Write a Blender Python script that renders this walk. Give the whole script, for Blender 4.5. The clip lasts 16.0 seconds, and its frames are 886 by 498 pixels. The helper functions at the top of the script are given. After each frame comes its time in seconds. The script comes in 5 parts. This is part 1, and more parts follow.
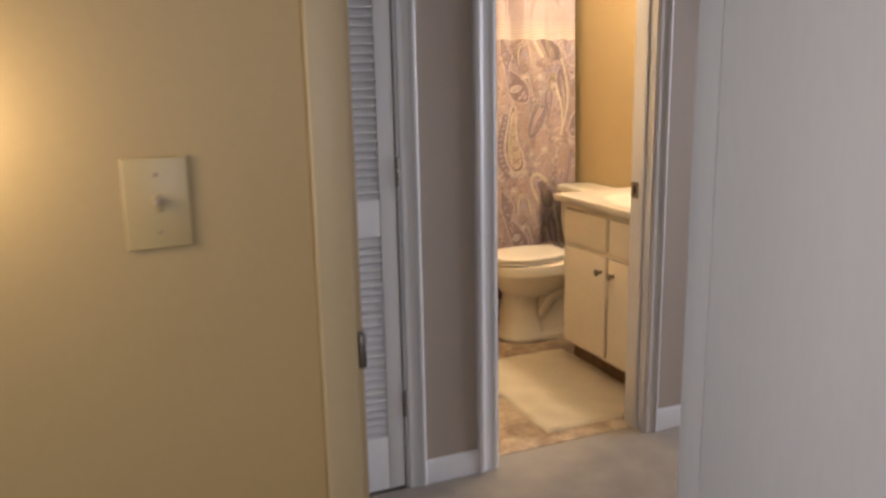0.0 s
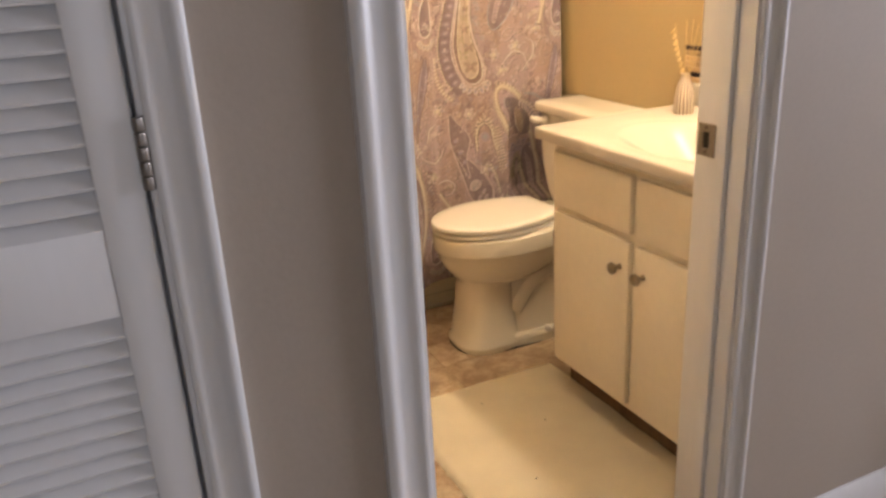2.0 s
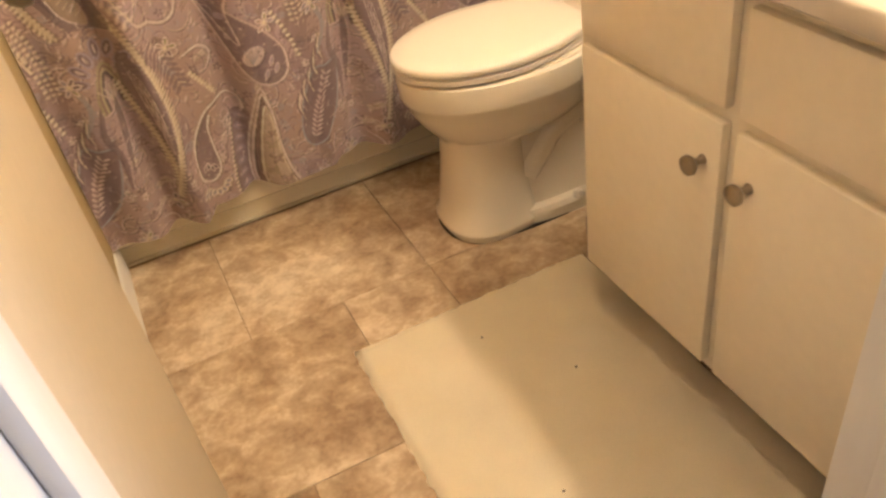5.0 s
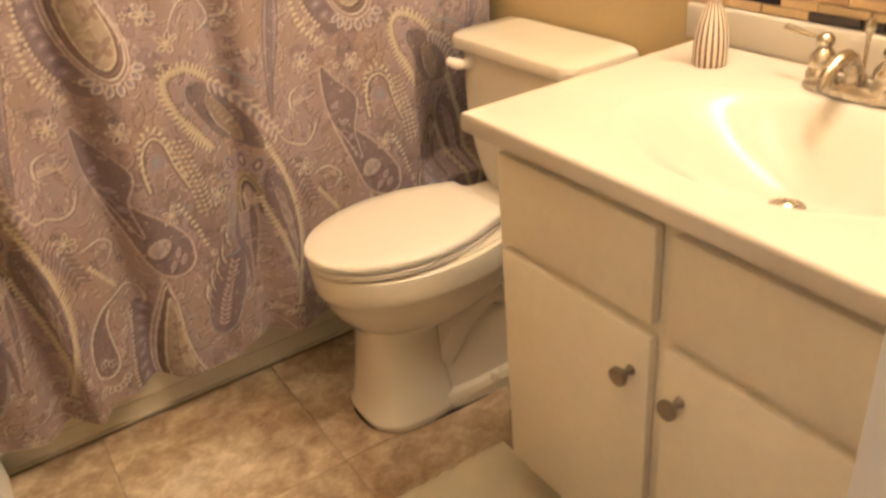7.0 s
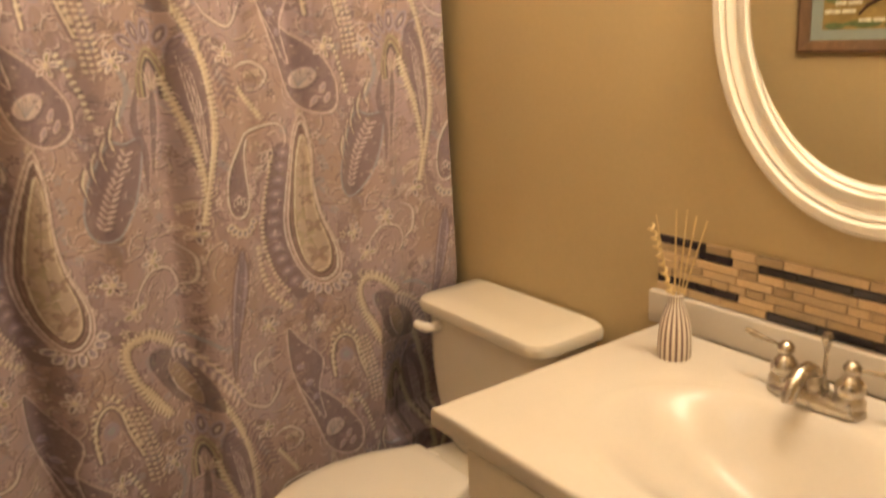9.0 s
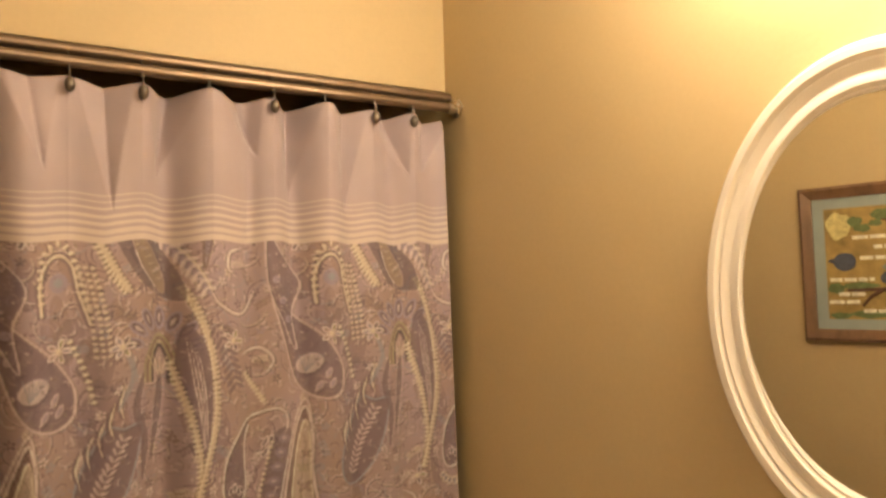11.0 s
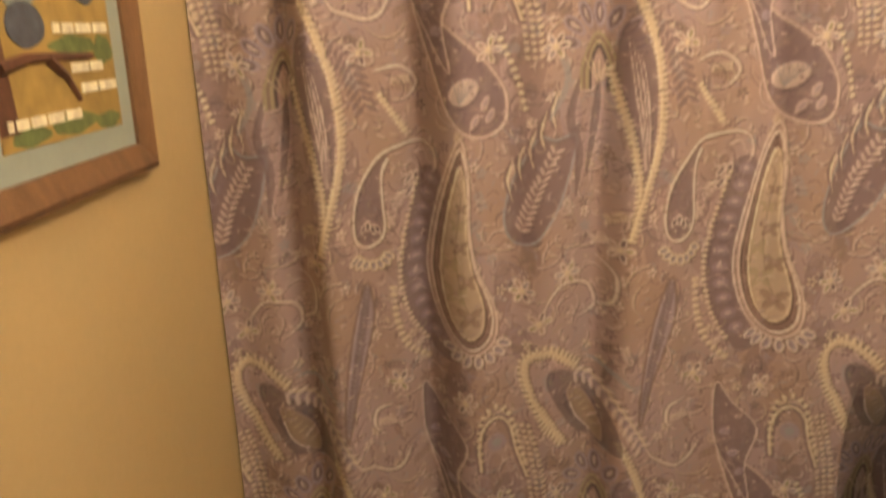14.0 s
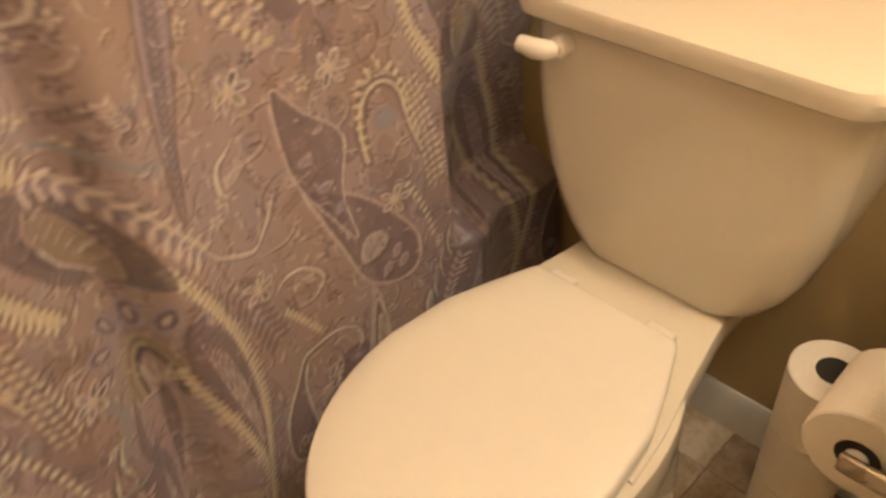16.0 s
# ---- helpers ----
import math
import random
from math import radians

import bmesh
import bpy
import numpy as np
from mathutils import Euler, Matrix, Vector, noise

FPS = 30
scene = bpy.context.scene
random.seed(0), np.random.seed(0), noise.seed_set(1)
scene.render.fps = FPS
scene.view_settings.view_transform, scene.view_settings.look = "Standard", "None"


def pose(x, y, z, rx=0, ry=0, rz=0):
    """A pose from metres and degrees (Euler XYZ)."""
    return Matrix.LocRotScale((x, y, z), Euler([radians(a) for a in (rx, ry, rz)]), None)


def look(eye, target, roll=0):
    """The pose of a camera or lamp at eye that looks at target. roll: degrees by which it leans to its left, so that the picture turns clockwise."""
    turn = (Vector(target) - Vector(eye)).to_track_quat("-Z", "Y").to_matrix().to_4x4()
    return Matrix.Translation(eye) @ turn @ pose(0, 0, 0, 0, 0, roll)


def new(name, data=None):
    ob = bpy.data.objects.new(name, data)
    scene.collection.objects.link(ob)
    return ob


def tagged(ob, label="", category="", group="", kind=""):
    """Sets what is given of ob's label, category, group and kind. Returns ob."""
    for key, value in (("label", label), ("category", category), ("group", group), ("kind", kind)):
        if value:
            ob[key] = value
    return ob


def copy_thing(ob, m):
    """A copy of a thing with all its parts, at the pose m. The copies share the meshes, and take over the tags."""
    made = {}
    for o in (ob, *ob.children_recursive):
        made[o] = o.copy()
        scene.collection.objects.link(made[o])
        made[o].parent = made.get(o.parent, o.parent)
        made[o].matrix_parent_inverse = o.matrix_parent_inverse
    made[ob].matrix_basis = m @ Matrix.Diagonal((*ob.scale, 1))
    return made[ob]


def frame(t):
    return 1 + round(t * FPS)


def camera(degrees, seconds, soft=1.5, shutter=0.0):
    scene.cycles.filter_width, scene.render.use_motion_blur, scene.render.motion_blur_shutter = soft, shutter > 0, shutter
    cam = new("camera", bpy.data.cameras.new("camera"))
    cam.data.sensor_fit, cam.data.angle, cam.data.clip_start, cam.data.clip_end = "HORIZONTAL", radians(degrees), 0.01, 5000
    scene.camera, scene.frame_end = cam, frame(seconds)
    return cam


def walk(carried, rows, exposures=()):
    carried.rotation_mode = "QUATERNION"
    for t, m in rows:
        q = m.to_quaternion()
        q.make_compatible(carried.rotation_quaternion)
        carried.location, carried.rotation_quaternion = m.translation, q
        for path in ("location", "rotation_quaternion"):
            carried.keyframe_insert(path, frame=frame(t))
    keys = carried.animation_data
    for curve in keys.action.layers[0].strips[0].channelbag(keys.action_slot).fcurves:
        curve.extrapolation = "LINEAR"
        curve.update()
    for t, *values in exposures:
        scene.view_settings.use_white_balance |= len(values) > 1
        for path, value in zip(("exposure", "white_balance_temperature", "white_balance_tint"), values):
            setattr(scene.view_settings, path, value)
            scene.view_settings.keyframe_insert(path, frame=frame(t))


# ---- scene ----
cam = camera(58.0, 16.0, soft=2.6, shutter=0.4)
PATH = [
    (0, (0.247, 0.231, 1.384), (1.011, 2.029, 0.955), -1.2),
    (0.5, (0.448, 0.641, 1.392), (1.318, 2.398, 0.998), -0.9),
    (1, (0.636, 1.019, 1.366), (1.597, 2.719, 0.935), -2.2),
    (1.5, (0.836, 1.329, 1.335), (1.79, 3.005, 0.809), -1.4),
    (2, (1.015, 1.586, 1.294), (1.81, 3.283, 0.594), -3.1),
    (2.5, (1.146, 1.832, 1.285), (1.918, 3.498, 0.494), -4.2),
    (3, (1.291, 2.018, 1.239), (1.964, 3.642, 0.285), -5.5),
    (5.3, (1.545, 2.395, 1.168), (2.096, 3.863, -0.074), -10.3),
    (5.5, (1.535, 2.416, 1.169), (2.129, 3.877, -0.061), -9.7),
    (6, (1.56, 2.457, 1.187), (2.234, 3.931, 0.015), -9.2),
    (6.5, (1.545, 2.461, 1.225), (2.337, 3.948, 0.148), -6.9),
    (7, (1.55, 2.463, 1.251), (2.436, 3.962, 0.267), -5.5),
    (7.5, (1.566, 2.485, 1.287), (2.545, 4.001, 0.424), -4.1),
    (8, (1.565, 2.501, 1.316), (2.602, 4.021, 0.533), -3.6),
    (8.5, (1.576, 2.521, 1.346), (2.636, 4.07, 0.655), -3.1),
    (9, (1.579, 2.524, 1.391), (2.68, 4.103, 0.847), -2.8),
    (9.5, (1.574, 2.526, 1.415), (2.723, 4.118, 1.031), -0.7),
    (10, (1.595, 2.513, 1.458), (2.758, 4.123, 1.229), 0.2),
    (10.2, (1.613, 2.507, 1.461), (2.771, 4.13, 1.304), 0.1),
    (12.3, (1.624, 2.559, 1.427), (2.367, 4.394, 1.713), -2.8),
    (12.5, (1.666, 2.575, 1.418), (2.253, 4.468, 1.683), -2.5),
    (13, (1.842, 2.594, 1.376), (2.008, 4.586, 1.431), -1.0),
    (13.5, (1.829, 2.694, 1.427), (1.824, 4.674, 1.147), -0.5),
    (14, (1.827, 2.747, 1.388), (1.73, 4.673, 0.856), -2.2),
    (14.5, (1.793, 2.846, 1.295), (1.965, 4.699, 0.561), -3.8),
    (15, (1.808, 3.05, 1.227), (2.303, 4.698, 0.207), -4.8),
    (15.5, (1.854, 3.208, 1.176), (2.511, 4.65, -0.044), -5.4),
    (16, (1.882, 3.446, 1.155), (2.875, 4.574, -0.164), -6.1),
]
walk(cam, [(t, look(eye, target, roll)) for t, eye, target, roll in PATH],
     exposures=[(0.0, 0.22), (1.0, 0.33), (2.0, 0.42), (3.0, 0.52), (5.5, 0.60), (7.0, 0.36), (8.5, -0.16), (9.0, -0.32), (10.0, -0.37), (12.5, -1.05), (13.0, -1.02), (13.5, -0.74), (14.0, -0.28), (15.0, 0.22), (16.0, 0.04)])

# ---- world and lights ----
world = bpy.data.worlds.new("world")
scene.world = world
world.use_nodes = True
wn = world.node_tree
sky = wn.nodes.new("ShaderNodeTexSky")
sky.sky_type = "NISHITA"
sky.sun_disc = False
sky.sun_elevation = radians(35)
sky.sun_rotation = radians(90)
wn.links.new(sky.outputs[0], wn.nodes["Background"].inputs[0])
wn.nodes["Background"].inputs[1].default_value = 0.1


def lamp(name, kind, energy, colour, m, size=0.1, size_y=0.0):
    data = bpy.data.lights.new(name, kind)
    data.energy, data.color = energy, colour
    if kind == "AREA":
        data.shape, data.size, data.size_y = "RECTANGLE", size, size_y or size
    else:
        data.shadow_soft_size = size
    ob = new(name, data)
    ob.matrix_world = m
    return ob


WARM = (1.0, 0.81, 0.585)
for k in range(3):
    lamp("vanity_bulb", "POINT", 18.6, WARM, pose(2.60, 2.83 + 0.18 * k, 2.14), 0.045)
# fill light added under the ceiling; no lamp is known there
lamp("bathroom_fill_light", "POINT", 10.0, WARM, pose(1.88, 3.08, 2.20), 0.11)
# unseen point light added close to the yellow wall for its bright spot
lamp("wall_glow_fill", "POINT", 2.4, (1.0, 0.80, 0.58), pose(0.02, 1.33, 1.34), 0.05)
lamp("window_light", "AREA", 57.0, (0.84, 0.84, 1.0), pose(4.99, 1.7, 1.45, 0, 90, 0), 1.2, 1.2)
# west and south area lights are added at unseen windows to brighten the doors
lamp("west_fill_light", "AREA", 21.0, (0.90, 0.90, 1.0), pose(-1.54, 0.1, 1.5, 0, -90, 0), 1.2, 1.2)
lamp("south_fill_light", "AREA", 15.5, (0.80, 0.83, 1.0), pose(0.95, -1.66, 1.5, 90, 0, 0), 1.1, 1.1)


# ---- materials ----
def material(name, colour, rough=0.5, metal=0.0, scale=8.0, vary=0.08, bump=0.1, grain=120.0, coat=0.0, stretch=(1, 1, 1), random_part=0.0, spec=0.5):
    """A surface with stains at one scale, grain at a finer one, and fine relief."""
    mat = bpy.data.materials.new(name)
    mat.use_nodes = True
    nt = mat.node_tree
    N, L = nt.nodes, nt.links
    b = N["Principled BSDF"]
    co = N.new("ShaderNodeTexCoord")
    mp = N.new("ShaderNodeMapping")
    mp.inputs["Scale"].default_value = stretch
    L.new(co.outputs["Object"], mp.inputs[0])
    n1, n2 = N.new("ShaderNodeTexNoise"), N.new("ShaderNodeTexNoise")
    n1.inputs["Scale"].default_value, n1.inputs["Detail"].default_value = scale, 5
    n2.inputs["Scale"].default_value, n2.inputs["Detail"].default_value = grain, 3
    L.new(mp.outputs[0], n1.inputs[0])
    L.new(mp.outputs[0], n2.inputs[0])
    mix = N.new("ShaderNodeMix")
    mix.data_type = "FLOAT"
    mix.inputs[0].default_value = 0.35
    L.new(n1.outputs[0], mix.inputs[2])
    L.new(n2.outputs[0], mix.inputs[3])
    ramp = N.new("ShaderNodeValToRGB")
    c = Vector(colour)
    ramp.color_ramp.elements[0].position, ramp.color_ramp.elements[1].position = 0.3, 0.7
    ramp.color_ramp.elements[0].color = (*(c * (1 - vary)), 1)
    ramp.color_ramp.elements[1].color = (*(min(1, v * (1 + vary)) for v in c), 1)
    L.new(mix.outputs[0], ramp.inputs[0])
    out = ramp.outputs[0]
    if random_part:
        info, hsv, mr = N.new("ShaderNodeObjectInfo"), N.new("ShaderNodeHueSaturation"), N.new("ShaderNodeMapRange")
        mr.inputs[3].default_value, mr.inputs[4].default_value = 1 - random_part, 1 + random_part
        L.new(info.outputs["Random"], mr.inputs[0])
        L.new(mr.outputs[0], hsv.inputs["Value"])
        L.new(out, hsv.inputs["Color"])
        out = hsv.outputs[0]
    L.new(out, b.inputs["Base Color"])
    rr = N.new("ShaderNodeMapRange")
    rr.inputs[3].default_value, rr.inputs[4].default_value = max(0.03, rough - 0.08), min(1, rough + 0.08)
    L.new(n1.outputs[0], rr.inputs[0])
    L.new(rr.outputs[0], b.inputs["Roughness"])
    b.inputs["Metallic"].default_value = metal
    b.inputs["Coat Weight"].default_value = coat
    b.inputs["Specular IOR Level"].default_value = spec
    if bump:
        bp = N.new("ShaderNodeBump")
        bp.inputs["Strength"].default_value, bp.inputs["Distance"].default_value = bump, 0.002
        L.new(n2.outputs[0], bp.inputs["Height"])
        L.new(bp.outputs[0], b.inputs["Normal"])
    return mat


M = {
    "tan": material("tan_wall_paint", (0.49, 0.378, 0.203), 0.55, scale=2.5, vary=0.05, bump=0.18, grain=90),
    "yellow": material("yellow_wall_paint", (0.40, 0.275, 0.115), 0.5, scale=2.5, vary=0.05, bump=0.18, grain=90),
    "greige": material("greige_wall_paint", (0.42, 0.36, 0.295), 0.6, scale=2.5, vary=0.05, bump=0.18, grain=90),
    "ceiling": material("ceiling_paint", (0.75, 0.73, 0.68), 0.8, scale=3, vary=0.04, bump=0.4, grain=60),
    "trim": material("white_trim_paint", (0.75, 0.745, 0.74), 0.38, scale=5, vary=0.05, bump=0.06, grain=70, stretch=(1, 1, 0.2)),
    "door": material("white_door_paint", (0.80, 0.795, 0.79), 0.42, scale=4, vary=0.04, bump=0.06, grain=60, stretch=(1, 1, 0.25)),
    "cream_door": material("cream_door_paint", (0.58, 0.50, 0.385), 0.5, scale=4, vary=0.05, bump=0.08, grain=60),
    "cabinet": material("cream_cabinet_paint", (0.80, 0.73, 0.60), 0.42, scale=5, vary=0.05, bump=0.12, grain=50),
    "marble": material("cultured_marble", (0.58, 0.53, 0.46), 0.2, scale=6, vary=0.03, bump=0.0, coat=0.0, spec=0.22),
    "china": material("bone_porcelain", (0.70, 0.64, 0.535), 0.13, scale=4, vary=0.02, bump=0.0, coat=0.4),
    "seat": material("white_seat_plastic", (0.74, 0.69, 0.62), 0.25, scale=4, vary=0.02, bump=0.0),
    "tub": material("tub_enamel", (0.74, 0.69, 0.56), 0.2, scale=5, vary=0.04, bump=0.0, coat=0.3),
    "jamb_tan": material("tan_trim_paint", (0.42, 0.315, 0.17), 0.45, scale=5, vary=0.05, bump=0.06, grain=70),
    "nickel": material("brushed_nickel", (0.55, 0.50, 0.43), 0.27, 1.0, scale=20, vary=0.08, bump=0.05, grain=300),
    "bronze": material("dark_bronze", (0.16, 0.14, 0.12), 0.38, 0.9, scale=30, vary=0.2, bump=0.05),
    "brass": material("aged_brass_hinge", (0.30, 0.27, 0.24), 0.4, 0.9, scale=40, vary=0.2, bump=0.05),
    "knob": material("antique_nickel", (0.34, 0.295, 0.24), 0.3, 1.0, scale=25, vary=0.15, bump=0.04),
    "rod": material("bronze_rod", (0.23, 0.17, 0.12), 0.38, 0.85, scale=15, vary=0.15, bump=0.03),
    # near-black colour that stands in for the shade in holes and gaps
    "dark": material("recess_shade", (0.02, 0.018, 0.016), 0.8, scale=10, vary=0.2, bump=0.0),
    "carpet": material("beige_carpet", (0.36, 0.32, 0.27), 0.95, scale=7, vary=0.18, bump=1.0, grain=350),
    "grey_carpet": material("pale_carpet", (0.52, 0.48, 0.46), 0.95, scale=7, vary=0.12, bump=1.0, grain=350),
    "rug": material("cream_cotton_rug", (0.93, 0.85, 0.69), 0.95, scale=9, vary=0.05, bump=0.06, grain=260),
    "rug_band": material("white_cotton_band", (0.86, 0.80, 0.68), 0.95, scale=12, vary=0.06, bump=1.0, grain=240),
    "grout": material("brown_grout", (0.22, 0.16, 0.11), 0.9, scale=30, vary=0.25, bump=0.4),
    "mosaic_grout": material("tan_grout", (0.42, 0.32, 0.19), 0.9, scale=30, vary=0.2, bump=0.3),
    "mosaic_tan": material("mosaic_travertine", (0.50, 0.365, 0.215), 0.35, scale=25, vary=0.18, bump=0.1, random_part=0.3),
    "mosaic_dark": material("mosaic_dark_glass", (0.035, 0.026, 0.03), 0.16, scale=25, vary=0.3, bump=0.05, random_part=0.3),
    "reed": material("rattan_reed", (0.62, 0.46, 0.22), 0.7, scale=30, vary=0.15, bump=0.2),
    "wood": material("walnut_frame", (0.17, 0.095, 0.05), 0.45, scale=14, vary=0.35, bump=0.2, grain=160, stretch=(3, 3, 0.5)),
    "matboard": material("blue_grey_mat", (0.30, 0.35, 0.33), 0.8, scale=20, vary=0.06, bump=0.1),
    "almond": material("almond_plastic", (0.40, 0.295, 0.135), 0.35, scale=10, vary=0.04, bump=0.0),
    "white_plastic": material("white_plastic", (0.82, 0.82, 0.83), 0.35, scale=10, vary=0.03, bump=0.0),
    "paper": material("tissue_paper", (0.84, 0.78, 0.68), 0.95, scale=30, vary=0.04, bump=0.5, grain=180),
    "card": material("brown_card", (0.30, 0.22, 0.14), 0.9, scale=30, vary=0.1),
    "frame_white": material("white_mirror_frame", (0.80, 0.74, 0.65), 0.33, scale=8, vary=0.03, bump=0.04),
    "caulk": material("cream_caulk", (0.62, 0.54, 0.40), 0.5, scale=20, vary=0.1),
}

mirror_mat = bpy.data.materials.new("mirror_silver")
mirror_mat.use_nodes = True
mb = mirror_mat.node_tree.nodes["Principled BSDF"]
mb.inputs["Metallic"].default_value, mb.inputs["Roughness"].default_value = 1.0, 0.01
mb.inputs["Base Color"].default_value = (0.86, 0.87, 0.85, 1)
M["mirror"] = mirror_mat


def emitter(name, colour, strength):
    mat = bpy.data.materials.new(name)
    mat.use_nodes = True
    b = mat.node_tree.nodes["Principled BSDF"]
    b.inputs["Emission Color"].default_value = (*colour, 1)
    b.inputs["Emission Strength"].default_value = strength
    return mat


M["bulb"] = emitter("frosted_bulb", WARM, 3.0)


def stone_tile(name):
    """Mottled travertine-look floor tile: clouds, veins and pits, and a shift from tile to tile."""
    mat = bpy.data.materials.new(name)
    mat.use_nodes = True
    nt = mat.node_tree
    N, L = nt.nodes, nt.links
    b = N["Principled BSDF"]
    geo, info = N.new("ShaderNodeNewGeometry"), N.new("ShaderNodeObjectInfo")
    off = N.new("ShaderNodeVectorMath")
    off.operation = "MULTIPLY_ADD"
    comb = N.new("ShaderNodeCombineXYZ")
    for k in range(3):
        L.new(info.outputs["Random"], comb.inputs[k])
    L.new(comb.outputs[0], off.inputs[0])
    off.inputs[1].default_value = (7, 5, 3)
    L.new(geo.outputs["Position"], off.inputs[2])
    big, mid, fine = (N.new("ShaderNodeTexNoise") for _ in range(3))
    for n, s, d, dist in ((big, 4.2, 7, 0.5), (mid, 20, 9, 0.6), (fine, 90, 4, 0.2)):
        n.inputs["Scale"].default_value, n.inputs["Detail"].default_value, n.inputs["Distortion"].default_value = s, d, dist
        L.new(off.outputs[0], n.inputs[0])
    ramp = N.new("ShaderNodeValToRGB")
    e = ramp.color_ramp.elements
    e[0].position, e[0].color = 0.27, (0.17, 0.105, 0.065, 1)
    e[1].position, e[1].color = 0.64, (0.70, 0.60, 0.47, 1)
    for p, c in ((0.39, (0.27, 0.185, 0.12, 1)), (0.51, (0.44, 0.335, 0.23, 1))):
        el = e.new(p)
        el.color = c
    m1 = N.new("ShaderNodeMix")
    m1.data_type = "FLOAT"
    m1.inputs[0].default_value = 0.46
    L.new(big.outputs[0], m1.inputs[2])
    L.new(mid.outputs[0], m1.inputs[3])
    m2 = N.new("ShaderNodeMix")
    m2.data_type = "FLOAT"
    m2.inputs[0].default_value = 0.16
    L.new(m1.outputs[0], m2.inputs[2])
    L.new(fine.outputs[0], m2.inputs[3])
    add = N.new("ShaderNodeMath")
    add.operation = "MULTIPLY_ADD"
    L.new(info.outputs["Random"], add.inputs[0])
    add.inputs[1].default_value = 0.10
    L.new(m2.outputs[0], add.inputs[2])
    sub = N.new("ShaderNodeMath")
    sub.operation = "SUBTRACT"
    L.new(add.outputs[0], sub.inputs[0])
    sub.inputs[1].default_value = 0.05
    L.new(sub.outputs[0], ramp.inputs[0])
    L.new(ramp.outputs[0], b.inputs["Base Color"])
    b.inputs["Roughness"].default_value = 0.42
    bp = N.new("ShaderNodeBump")
    bp.inputs["Strength"].default_value, bp.inputs["Distance"].default_value = 0.25, 0.003
    L.new(m2.outputs[0], bp.inputs["Height"])
    L.new(bp.outputs[0], b.inputs["Normal"])
    return mat


M["tile"] = stone_tile("travertine_floor_tile")


# ---- mesh helpers ----
def mesh_object(name, bm, mat, smooth=False):
    me = bpy.data.meshes.new(name)
    bm.normal_update()
    bm.to_mesh(me)
    bm.free()
    for m in mat if isinstance(mat, (list, tuple)) else [mat]:
        me.materials.append(m)
    if smooth:
        me.polygons.foreach_set("use_smooth", [True] * len(me.polygons))
        me.set_sharp_from_angle(angle=radians(40))
    return new(name, me)


def part(name, bm, mat, parent, label="", smooth=True):
    ob = mesh_object(name, bm, mat, smooth)
    ob.parent = parent
    if label:
        tagged(ob, label)
    return ob


def thing(name, at, label, category, group="", kind=""):
    ob = new(name)
    ob.location = at
    bpy.context.view_layer.update()
    return tagged(ob, label, category, group, kind)


def rel(parent, ob):
    """Keep a part that was built in world places where it stands."""
    ob.matrix_parent_inverse = Matrix.Translation(-parent.location)
    return ob


def wpart(name, bm, mat, parent, label="", smooth=True):
    top = parent
    while top.parent:
        top = top.parent
    ob = part(name, bm, mat, parent, label, smooth)
    if parent is top:
        rel(parent, ob)
    return ob


def add_box(bm, x0, x1, y0, y1, z0, z1, bevel=0.0, seg=2, mi=0):
    vs = [bm.verts.new(v) for v in ((x0, y0, z0), (x1, y0, z0), (x1, y1, z0), (x0, y1, z0), (x0, y0, z1), (x1, y0, z1), (x1, y1, z1), (x0, y1, z1))]
    fs = [bm.faces.new([vs[i] for i in f]) for f in ((3, 2, 1, 0), (4, 5, 6, 7), (0, 1, 5, 4), (1, 2, 6, 5), (2, 3, 7, 6), (3, 0, 4, 7))]
    for f in fs:
        f.material_index = mi
    if bevel:
        es = list({e for f in fs for e in f.edges})
        bmesh.ops.bevel(bm, geom=es, offset=bevel, segments=seg, profile=0.5, affect="EDGES")
    return fs


def box(*a, **k):
    bm = bmesh.new()
    add_box(bm, *a, **k)
    return bm


def loft(rings, closed=True, cap=True):
    """Skin a row of rings of points."""
    bm = bmesh.new()
    rows = [[bm.verts.new(p) for p in r] for r in rings]
    n = len(rows[0])
    for a, b in zip(rows, rows[1:]):
        for i in range(n if closed else n - 1):
            j = (i + 1) % n
            bm.faces.new((a[i], a[j], b[j], b[i]))
    if cap and closed:
        bm.faces.new(rows[0][::-1])
        bm.faces.new(rows[-1])
    bmesh.ops.recalc_face_normals(bm, faces=bm.faces)
    return bm


def lathe(profile, at=(0, 0, 0), n=24, axis="z"):
    def put(r, h, a):
        u, v = r * math.cos(a), r * math.sin(a)
        p = {"z": (u, v, h), "x": (h, u, v), "y": (u, h, v)}[axis]
        return tuple(c + o for c, o in zip(p, at))
    return loft([[put(r, h, 2 * math.pi * i / n) for i in range(n)] for r, h in profile])


def tube(points, r, n=10, taper=None):
    pts = [Vector(p) for p in points]
    rings, side = [], None
    for i, p in enumerate(pts):
        d = (pts[min(i + 1, len(pts) - 1)] - pts[max(i - 1, 0)]).normalized()
        if side is None:
            side = d.orthogonal().normalized()
        side = (side - d * side.dot(d)).normalized()
        up = d.cross(side)
        k = r * (taper(i / (len(pts) - 1)) if taper else 1)
        rings.append([p + (side * math.cos(2 * math.pi * j / n) + up * math.sin(2 * math.pi * j / n)) * k for j in range(n)])
    return loft(rings)


